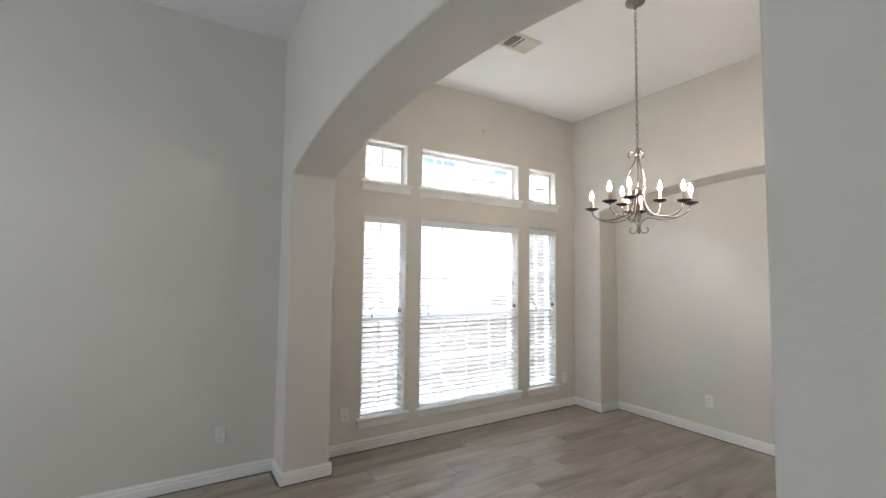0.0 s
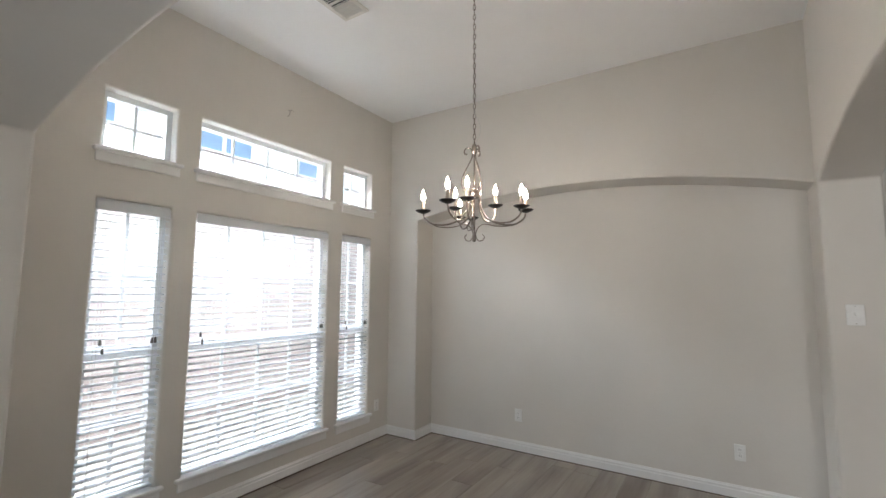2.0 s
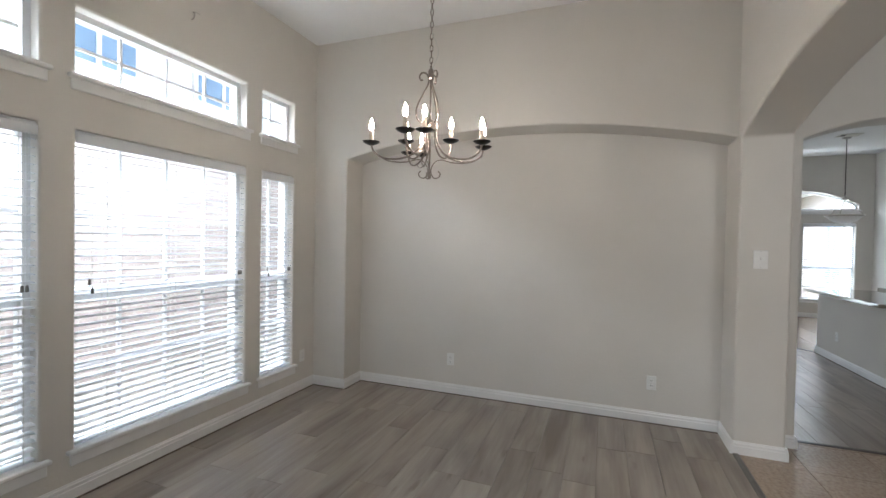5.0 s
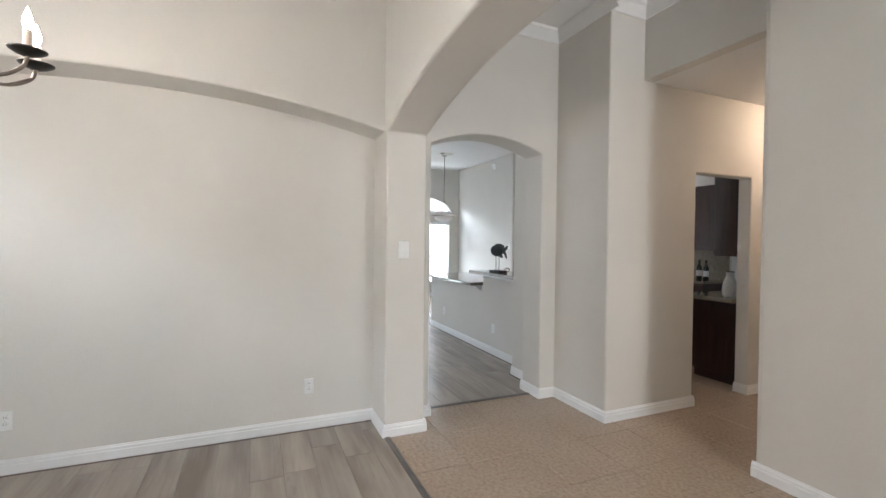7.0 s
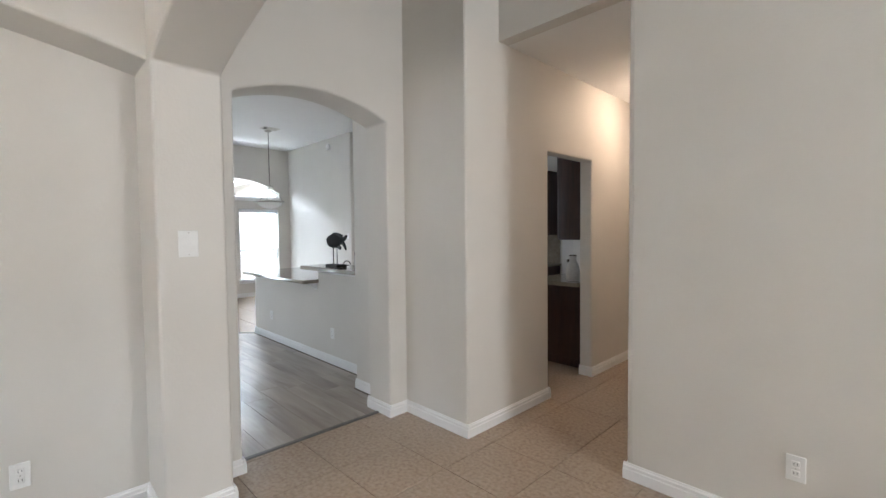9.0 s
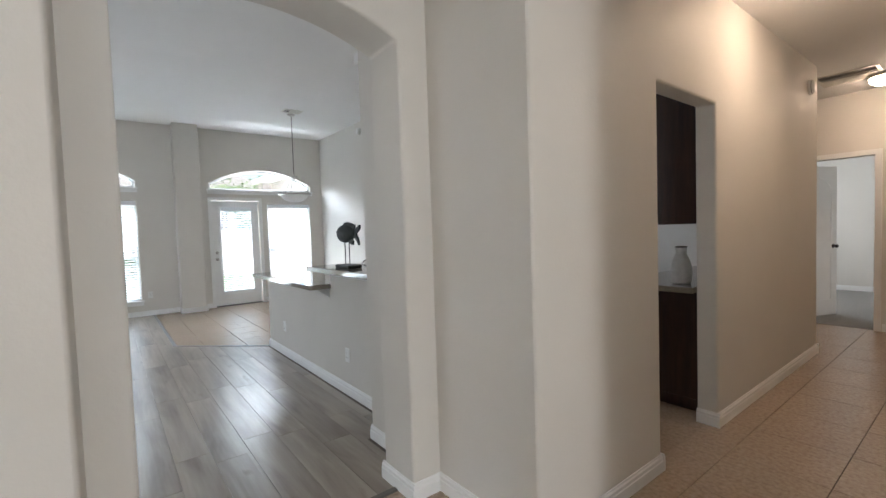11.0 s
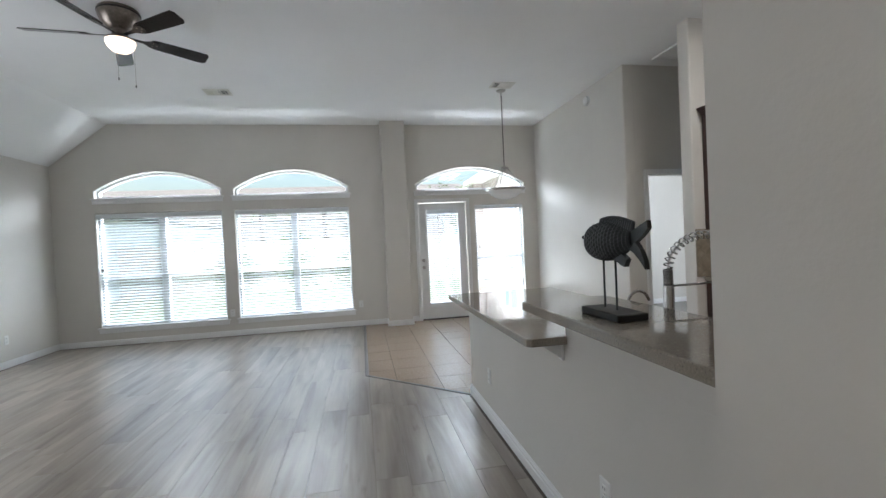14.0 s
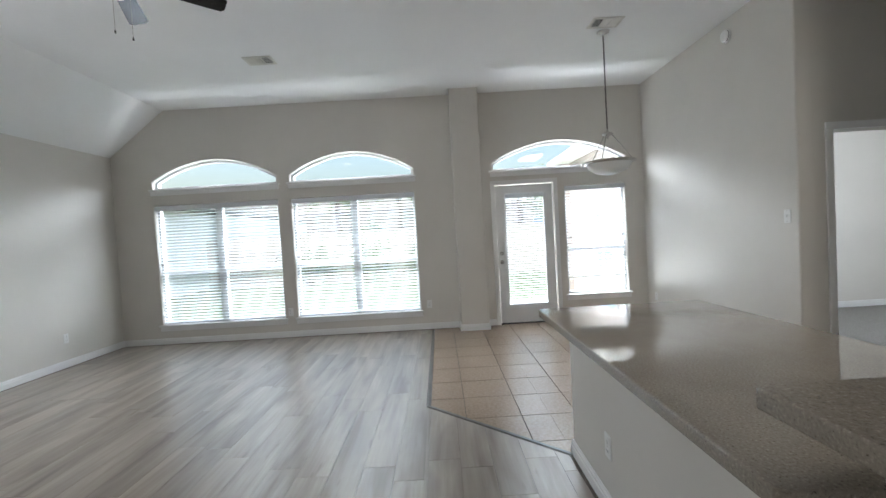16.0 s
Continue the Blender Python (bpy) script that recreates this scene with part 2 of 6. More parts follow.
def tube(points, radius, n=8, bm=None):
    """A round bar along a line of points; radius may be a list."""
    bm = bm or bmesh.new()
    pts = [Vector(p) for p in points]
    radii = radius if isinstance(radius, (list, tuple)) else [radius] * len(pts)
    way = (pts[1] - pts[0]).normalized()
    side = way.orthogonal().normalized()
    rings = []
    for i, p in enumerate(pts):
        w = (pts[min(i + 1, len(pts) - 1)] - pts[max(i - 1, 0)]).normalized()
        side = (side - side.dot(w) * w).normalized()
        up = w.cross(side)
        rings.append([bm.verts.new(p + radii[i] * (math.cos(2 * math.pi * k / n) * side + math.sin(2 * math.pi * k / n) * up)) for k in range(n)])
    for a, b in zip(rings, rings[1:]):
        for k in range(n):
            bm.faces.new((a[k], a[(k + 1) % n], b[(k + 1) % n], b[k]))
    bm.faces.new(rings[0][::-1])
    bm.faces.new(rings[-1])
    return bm


def arc_height(opening, a):
    """The underside of an opening's head at a along the wall."""
    a0, a1, z0, z1, rise = opening
    u = (2 * a - a0 - a1) / (a1 - a0)
    return z1 + rise * (1 - u * u)


def wall(name, axis, near, far, a0, a1, z0, z1, openings=(), mat=None, bevel=0.014, label=""):
    """A wall of thickness near..far along axis, running a0..a1, with openings (a0, a1, z0, spring, rise) cut right through."""
    z0, z1 = (-0.06 if z0 == 0 else z0), (H + 0.06 if z1 == H else z1)
    openings = [(o[0], o[1], -0.06 if o[2] == 0 else o[2], o[3], o[4]) for o in openings]
    cuts, levels = {a0, a1}, {z0, z1}
    for o in openings:
        steps = 24 if o[4] else 1
        cuts |= {round(o[0] + (o[1] - o[0]) * k / steps, 5) for k in range(steps + 1)}
        levels |= {o[2], o[3]}
        if o[4]:
            levels.add(o[3] + o[4] + 0.02)
    cuts, levels = sorted(c for c in cuts if a0 <= c <= a1), sorted(v for v in levels if z0 <= v <= z1)
    verts, ids, quads, edges = [], {}, [], {}

    def vert(a, z):
        key = (round(a, 4), round(z, 4))
        if key not in ids:
            ids[key] = len(verts)
            verts.append(key)
        return ids[key]

    for p, q in zip(cuts, cuts[1:]):
        for lo, hi in zip(levels, levels[1:]):
            m, h, foot = (p + q) / 2, (lo + hi) / 2, (lo, lo)
            skip = False
            for o in openings:
                if o[0] < m < o[1]:
                    if o[2] < h < o[3]:
                        skip = True
                    elif o[4] and o[3] < h < o[3] + o[4] + 0.02:
                        foot = (arc_height(o, p), arc_height(o, q))
            if not skip:
                quads.append((vert(p, foot[0]), vert(q, foot[1]), vert(q, hi), vert(p, hi)))
    n = len(verts)
    place = (lambda d, a, z: (d, a, z)) if axis == "x" else (lambda d, a, z: (a, d, z))
    for f in quads:
        for i in range(4):
            e = (f[i], f[(i + 1) % 4])
            if e[0] != e[1]:
                key = tuple(sorted(e))
                edges.setdefault(key, []).append(e)
    faces = list(quads) + [tuple(v + n for v in reversed(f)) for f in quads]
    for uses in edges.values():
        if len(uses) == 1:
            u, v = uses[0]
            faces.append((v, u, u + n, v + n))
    me = bpy.data.meshes.new(name)
    me.from_pydata([place(near, *v) for v in verts] + [place(far, *v) for v in verts], [], faces)
    bm = bmesh.new()
    bm.from_mesh(me)
    bmesh.ops.recalc_face_normals(bm, faces=bm.faces)
    bm.to_mesh(me)
    bm.free()
    ob = finish(new(name, me), mat or PAINT)
    if bevel:
        mod = ob.modifiers.new("bullnose", "BEVEL")
        mod.width, mod.segments, mod.limit_method, mod.angle_limit = bevel, 3, "ANGLE", radians(40)
        mod.use_clamp_overlap = True
    for p in ob.data.polygons:
        p.use_smooth = True
    ob.data.set_sharp_from_angle(angle=radians(30))
    return tagged(ob, label or "smooth painted greige drywall wall", "wall", kind="structure")


# ---- structure ----
SPRING = 2.24
DINING_X = [(2.505, 2.92), (3.087, 4.303), (4.478, 4.882)]
W_LO, W_HI, T_LO, T_HI = 0.27, 2.05, 2.345, 2.722
wall("wall_north", "y", 4.675, 4.83, -1.7, 5.40, 0, H, [(a, b, W_LO, W_HI, 0) for a, b in DINING_X] + [(a, b, T_LO, T_HI, 0) for a, b in DINING_X], label="greige north wall with six window openings")
wall("wall_niche_front", "x", 5.20, 5.53, 0.80, 4.75, 0, H, [(1.04, 4.31, 0, SPRING + 0.01, 0.195)], label="greige wall with a shallow arched niche")
wall("wall_niche_back", "x", 5.50, 5.675, 0.85, 4.75, 0, H)
wall("wall_arch_south", "y", 0.736, 1.05, 1.95, 5.56, 0, H, [(2.30, 5.144, 0, SPRING, 0.228)], label="greige wall with a wide low arch")
wall("wall_arch_west", "x", 1.80, 2.14, 0.80, 4.74, 0, H, [(1.357, 4.373, 0, 2.255, 0.195)], label="greige wall with a wide low arch")
wall("wall_arch_east", "x", 5.40, 5.68, -0.82, 0.90, 0, H, [(-0.50, 0.60, 0, 2.255, 0.122)], label="greige wall with a narrow arched passage")
wall("wall_foyer", "y", -0.6645, -0.83, 4.752, 6.12, 0, H, bevel=0.0)
wall("wall_hall_east", "x", 4.745, 4.87, -4.90, -0.665, 0, H, [(-2.445, -1.68, 0, 2.09, 0)], label="greige hall wall with a cased-free doorway")
wall("wall_foyer_south", "y", -1.10, -0.95, -1.7, 3.75, 0, H)
wall("wall_hall_west", "x", 3.64, 3.768, -6.50, -0.953, 0, H)
wall("wall_hall_header", "y", -1.14, -1.03, 3.70, 4.80, 2.80, H, bevel=0.0)
wall("wall_hall_turn", "y", -4.899, -4.75, 4.80, 9.15, 0, H)
wall("wall_hall_end", "y", -6.55, -6.40, 3.6, 7.1, 0, 3.0, [(4.53, 5.33, 0, 2.05, 0)])
wall("wall_hall_side", "x", 7.0, 7.15, -6.5, -4.8, 0, 3.0)
# Unseen wall, added to keep the entry fill off the near arch pier.
wall("wall_study_blocker", "y", 0.55, 0.70, -1.7, 1.93, 0, H)
wall("wall_study_west", "x", -1.80, -1.65, -1.1, 4.75, 0, H)
wall("wall_kitchen_east", "x", 9.05, 9.20, -4.85, -3.16, 0, H)
wall("wall_great_south", "y", -3.33, -3.18, 10.15, 13.0, 0, H)
wall("wall_passage", "x", 10.151, 10.30, -5.6, -3.25, 0, H, [(-4.32, -3.476, 0, 2.07, 0)], bevel=0.0)
wall("wall_passage_end", "y", -5.15, -5.0, 9.1, 10.25, 0, H)
wall("wall_great_north", "y", 4.56, 4.7201, 5.6, 13.0, 0, H)
GREAT = [(0.19, 1.988), (2.182, 3.98)]
G_LO, G_HI, A_LO, A_SP, A_RISE = 0.28, 2.03, 2.262, 2.375, 0.285
wall("wall_great_east", "x", 12.88, 13.04, -3.3, 4.70, 0, H, [(a, b, G_LO, G_HI, 0) for a, b in GREAT] + [(a, b, A_LO, A_SP, A_RISE) for a, b in GREAT] + [(-1.845, -0.985, 0.0, 2.055, 0), (-2.90, -2.01, 0.39, 1.99, 0), (-2.93, -0.96, A_LO, A_SP, A_RISE)], label="greige wall with arched windows and a glazed door")
wall("wall_column", "x", 12.62, 12.90, -0.785, -0.385, 0, H + 0.01)
wall("wall_bedroom_south", "y", -10.15, -10.0, 2.9, 6.7, 0, 3.0)
wall("wall_bedroom_west", "x", 3.05, 3.2, -10.1, -6.5, 0, 3.0)
wall("wall_bedroom_east", "x", 6.45, 6.6, -10.1, -6.5, 0, 3.0)
wall("wall_back_room_east", "x", 12.7, 12.85, -6.9, -3.3, 0, 3.0)
wall("wall_back_room_south", "y", -7.0, -6.85, 10.1, 12.9, 0, 3.0)
wall("wall_back_room_west", "x", 10.16, 10.29, -6.9, -5.55, 0, 3.0)

tagged(part("ceiling_dining", box(-1.8, 5.64, -1.2, 4.85, H, H + 0.15), CEILING), "white textured drywall ceiling", "ceiling", kind="structure")
tagged(part("ceiling_great", prism([(5.64, -5.2, H), (5.64, 3.75, H), (5.64, 4.80, 2.57), (5.64, 4.80, 3.6), (5.64, -5.2, 3.6)], (7.42, 0, 0)), CEILING), "white drywall ceiling sloping down to the north wall", "ceiling", kind="structure")
tagged(part("ceiling_hall", box(3.6, 7.1, -6.5, -1.141, 2.80, 2.9), CEILING), "white drywall hall ceiling", "ceiling", kind="structure")
tagged(part("ceiling_bedroom", box(2.9, 6.7, -10.2, -6.45, 2.75, 2.9), CEILING), "white bedroom ceiling", "ceiling", kind="structure")
tagged(part("ceiling_back_room", box(10.16, 12.9, -7.0, -3.3, 2.75, 2.9), CEILING), "white ceiling of the back room", "ceiling", kind="structure")


def on_wall(axis, face, out):
    """Maps (along, depth out of the room, height) to the world for a wall whose room face is at face."""
    return (lambda a, d, z: (a, face + out * d, z)) if axis == "y" else (lambda a, d, z: (face + out * d, a, z))


def wbox(at, a0, a1, d0, d1, z0, z1, bm=None, bevel=0.0):
    p, q = at(a0, d0, z0), at(a1, d1, z1)
    lo, hi = [min(u, v) for u, v in zip(p, q)], [max(u, v) for u, v in zip(p, q)]
    return box(lo[0], hi[0], lo[1], hi[1], lo[2], hi[2], bm, bevel)


NORTH, EAST = on_wall("y", 4.675, 1), on_wall("x", 12.88, 1)


# ---- trim ----
def moulding(name, p, q, inward, profile, mat, label, category):
    """Runs a profile of (out of the wall, height) from p to q along a wall."""
    n = Vector((*inward, 0))
    ring = [Vector((*p, 0)) + n * u + Vector((0, 0, h)) for u, h in profile]
    return tagged(part(name, prism(ring, (q[0] - p[0], q[1] - p[1], 0)), mat), label, category, kind="structure")


EDGE_STRIP = mottled("dark_edge_strip", (0.075, 0.058, 0.045), (0.13, 0.10, 0.08), 0.6, scale=12)


def baseboard(p, q, inward):
    tall = 0.092 if inward[0] == 0 else 0.0905
    cx, cy = (p[0] + q[0]) / 2, (p[1] + q[1]) / 2
    on_planks = cy > 1.06 or (5.66 < cx < 9.0 and cy > -0.9) or (cx > 12 and cy > 0.1)
    if inward[0] == 0:
        p, q = (min(p[0], q[0]), p[1]), (max(p[0], q[0]), q[1])
    moulding("baseboard", p, q, inward, [(-0.004, 0.0), (0.016, 0.0), (0.016, tall * 0.62), (0.012, tall * 0.66), (0.012, tall * 0.84), (0.007, tall * 0.9), (0.005, tall), (-0.004, tall)], TRIM, "white stepped painted baseboard", "baseboard")
    # thin dark brown strip on the plank floor at the baseboard's foot
    if on_planks:
        deep = 0.0028 if inward[0] == 0 else 0.0022
        moulding("floor_edge_strip", p, q, inward, [(0.0162, 0.0), (0.034, 0.0), (0.034, deep), (0.0162, deep)], EDGE_STRIP, "dark brown strip on the planks along the baseboard", "floor trim")


E_ = 0.016
for p, q, n in [
    ((2.14, 4.675), (5.20, 4.675), (0, -1)), ((-1.65, 4.675), (1.80, 4.675), (0, -1)), ((5.20, 4.31), (5.20, 4.675), (-1, 0)), ((5.20 - E_, 4.31), (5.50, 4.31), (0, -1)),
    ((5.50, 1.05), (5.50, 4.31), (-1, 0)), ((5.144 - E_, 1.05), (5.50, 1.05), (0, 1)), ((5.144, 0.736), (5.144, 1.05), (-1, 0)), ((5.144 - E_, 0.736), (5.40, 0.736), (0, -1)),
    ((5.40, 0.60), (5.40, 0.736), (-1, 0)), ((5.40 - E_, 0.60), (5.68 + E_, 0.60), (0, -1)), ((5.68, 0.60), (5.68, 4.56), (1, 0)), ((5.40 - E_, -0.50), (5.68 + E_, -0.50), (0, 1)),
    ((5.40, -0.668), (5.40, -0.50), (-1, 0)), ((5.68, -0.668), (5.68, -0.50), (1, 0)), ((4.745 - E_, -0.666), (5.40, -0.666), (0, 1)), ((4.745, -1.68), (4.745, -0.666), (-1, 0)),
    ((4.745 - E_, -1.68), (4.87, -1.68), (0, -1)), ((4.745 - E_, -2.445), (4.87, -2.445), (0, 1)), ((4.745, -4.90), (4.745, -2.445), (-1, 0)), ((4.745 - E_, -4.899), (7.0, -4.899), (0, -1)),
    ((-1.65, -0.95), (3.768 + E_, -0.95), (0, 1)), ((3.768, -6.40), (3.768, -0.95), (1, 0)), ((5.33, -6.40), (7.0, -6.40), (0, 1)), ((3.768, -6.40), (4.46, -6.40), (0, 1)),
    ((5.68, -0.668), (6.12 + E_, -0.668), (0, 1)), ((6.12, -0.89), (6.12, -0.668), (1, 0)), ((6.12, -0.89), (9.09 + E_, -0.89), (0, 1)), ((9.09, -1.62), (9.09, -0.89), (1, 0)),
    ((10.15 - E_, -3.18), (12.88, -3.18), (0, 1)), ((10.15, -3.40), (10.15, -3.18), (-1, 0)), ((12.88, -0.385), (12.88, 4.56), (-1, 0)), ((12.88, -0.92), (12.88, -0.785), (-1, 0)),
    ((12.88, -3.18), (12.88, -1.915), (-1, 0)), ((12.62, -0.785), (12.62, -0.385), (-1, 0)), ((12.62 - E_, -0.385), (12.88, -0.385), (0, 1)), ((12.62 - E_, -0.785), (12.88, -0.785), (0, -1)),
    ((5.68, 4.56), (12.88, 4.56), (0, -1)), ((1.80 - E_, 4.373), (2.14 + E_, 4.373), (0, -1)), ((1.80, 4.373), (1.80, 4.675), (-1, 0)), ((2.14, 4.373), (2.14, 4.675), (1, 0)),
    ((1.80, 0.80), (1.80, 1.357), (-1, 0)), ((1.80 - E_, 1.357), (2.14 + E_, 1.357), (0, 1)), ((2.14, 1.05), (2.14, 1.357), (1, 0)), ((2.14, 1.05), (2.30 + E_, 1.05), (0, 1)),
    ((2.30, 0.736), (2.30, 1.05), (1, 0)), ((3.2, -10.0), (6.45, -10.0), (0, 1)), ((3.2, -10.0), (3.2, -6.55), (1, 0)), ((6.45, -10.0), (6.45, -6.55), (-1, 0)), ((12.7, -6.8), (12.7, -3.3), (-1, 0)), ((10.3, -6.85), (12.7, -6.85), (0, 1)),
]:
    baseboard(p, q, n)

CROWN = [(-0.003, H - 0.105), (0.012, H - 0.105), (0.022, H - 0.085), (0.060, H - 0.035), (0.078, H - 0.022), (0.082, H - 0.002), (-0.003, H - 0.002)]
for p, q, n in [((5.40, -0.668), (5.40, 0.736), (-1, 0)), ((4.745 - 0.08, -0.665), (5.40, -0.665), (0, 1)), ((4.745, -1.03), (4.745, -0.665), (-1, 0)), ((3.70, -1.03), (4.745, -1.03), (0, 1)), ((-1.65, -0.95), (3.768, -0.95), (0, 1)), ((1.95, 0.736), (5.40, 0.736), (0, -1))]:
    moulding("crown_moulding", p, q, n, CROWN, TRIM, "white painted crown moulding under the ceiling", "moulding")

STRIP = mottled("grey_transition_strip", (0.085, 0.078, 0.07), (0.14, 0.125, 0.11), 0.35, scale=8)
for name, p, q, n in [("dining", (2.30, 1.03), (5.16, 1.03), (0, 1)), ("passage", (5.55, -0.50), (5.55, 0.60), (1, 0))]:
    moulding("floor_trim_" + name, p, q, n, [(-0.022, 0.0), (-0.012, 0.007), (0.012, 0.007), (0.022, 0.0)], STRIP, "grey floor transition strip", "floor trim")
way = (Vector((9.97, 0.02)) - Vector((9.08, -0.89))).normalized()
moulding("floor_trim_diagonal", (9.08, -0.89), (9.97, 0.02), (-way[1], way[0]), [(-0.02, 0.0), (-0.01, 0.007), (0.01, 0.007), (0.02, 0.0)], STRIP, "grey floor transition strip", "floor trim")
moulding("floor_trim_breakfast", (9.96, 0.02), (12.87, 0.02), (0, 1), [(-0.02, 0.0), (-0.01, 0.0065), (0.01, 0.0065), (0.02, 0.0)], STRIP, "grey floor transition strip", "floor trim")


# ---- windows ----
def window(name, at, a0, a1, z0, z1, cols=0, rows=0, mid=None, stile=None, rise=0.0, sill=True, label="white vinyl window"):
    """A fixed or hung window set back in its opening: frame bars, muntins, panes, stool and apron."""
    me = empty(name, *at((a0 + a1) / 2, 0.1, z0))
    g, f = 0.115, 0.035
    if not rise:
        bm = wbox(at, a0, a1, 0.075, 0.15, z1 - f, z1)
        wbox(at, a0, a1, 0.075, 0.15, z0, z0 + f, bm)
        wbox(at, a0, a0 + f, 0.075, 0.15, z0 + f, z1 - f, bm)
        wbox(at, a1 - f, a1, 0.075, 0.15, z0 + f, z1 - f, bm)
        part("window_frame", bm, VINYL, me)
        part("pane", wbox(at, a0 + f * 0.6, a1 - f * 0.6, g, g + 0.005, z0 + f * 0.6, z1 - f * 0.6), GLASS, me).visible_shadow = False
    else:
        o = (a0, a1, z0, z1, rise)
        n = 20
        outer = [(a0 + (a1 - a0) * k / n, arc_height(o, a0 + (a1 - a0) * k / n)) for k in range(n + 1)]
        bm = bmesh.new()
        for (p, h), (q, k) in zip(outer, outer[1:]):
            prism([at(p, 0.075, h), at(q, 0.075, k), at(q, 0.075, k - f), at(p, 0.075, h - f)], Vector(at(0, 0.075, 0)) - Vector(at(0, 0, 0)), bm)
        wbox(at, a0, a1, 0.075, 0.15, z0, z0 + f, bm)
        wbox(at, a0, a0 + f, 0.075, 0.15, z0 + f, z1 - f * 0.5, bm)
        wbox(at, a1 - f, a1, 0.075, 0.15, z0 + f, z1 - f * 0.5, bm)
        part("window_frame", bm, VINYL, me)
        ring = [at(a0 + 0.02, g, z0 + 0.02)] + [at(min(max(p, a0 + 0.02), a1 - 0.02), g, h - 0.02) for p, h in outer] + [at(a1 - 0.02, g, z0 + 0.02)]
        part("pane", prism(ring, Vector(at(0, 0.005, 0)) - Vector(at(0, 0, 0))), GLASS, me).visible_shadow = False
    if mid:
        part("meeting_rail", wbox(at, a0 + f, a1 - f, 0.085, 0.14, mid - 0.03, mid + 0.03), VINYL, me)
    if stile:
        part("mullion", wbox(at, stile - 0.05, stile + 0.05, 0.07, 0.15, z0 + f, z1 - f), VINYL, me)
    spans = [(z0, mid), (mid, z1)] if mid else [(z0, z1)]
    for lo, hi in spans:
        for k in range(1, cols):
            a = a0 + (a1 - a0) * k / cols
            part("muntin", wbox(at, a - 0.009, a + 0.009, g - 0.008, g + 0.012, lo + 0.03, hi - 0.03), VINYL, me)
        for k in range(1, rows):
            z = lo + (hi - lo) * k / rows
            part("muntin", wbox(at, a0 + f, a1 - f, g - 0.006, g + 0.010, z - 0.009, z + 0.009), VINYL, me)
    if sill:
        part("window_sill", wbox(at, a0 - 0.045, a1 + 0.045, -0.035, 0.075, z0 - 0.022, z0 + 0.003, bevel=0.006), TRIM, me)
        part("apron", wbox(at, a0 - 0.03, a1 + 0.03, -0.016, -0.0005, z0 - 0.085, z0 - 0.023, bevel=0.004), TRIM, me)
    return tagged(me, label, "window", kind="structure")


CORD = shader("cord", (0.6, 0.6, 0.57), 0.7)[0]
TASSEL = mottled("tassel", (0.10, 0.09, 0.08), (0.16, 0.15, 0.13), 0.5, scale=20)


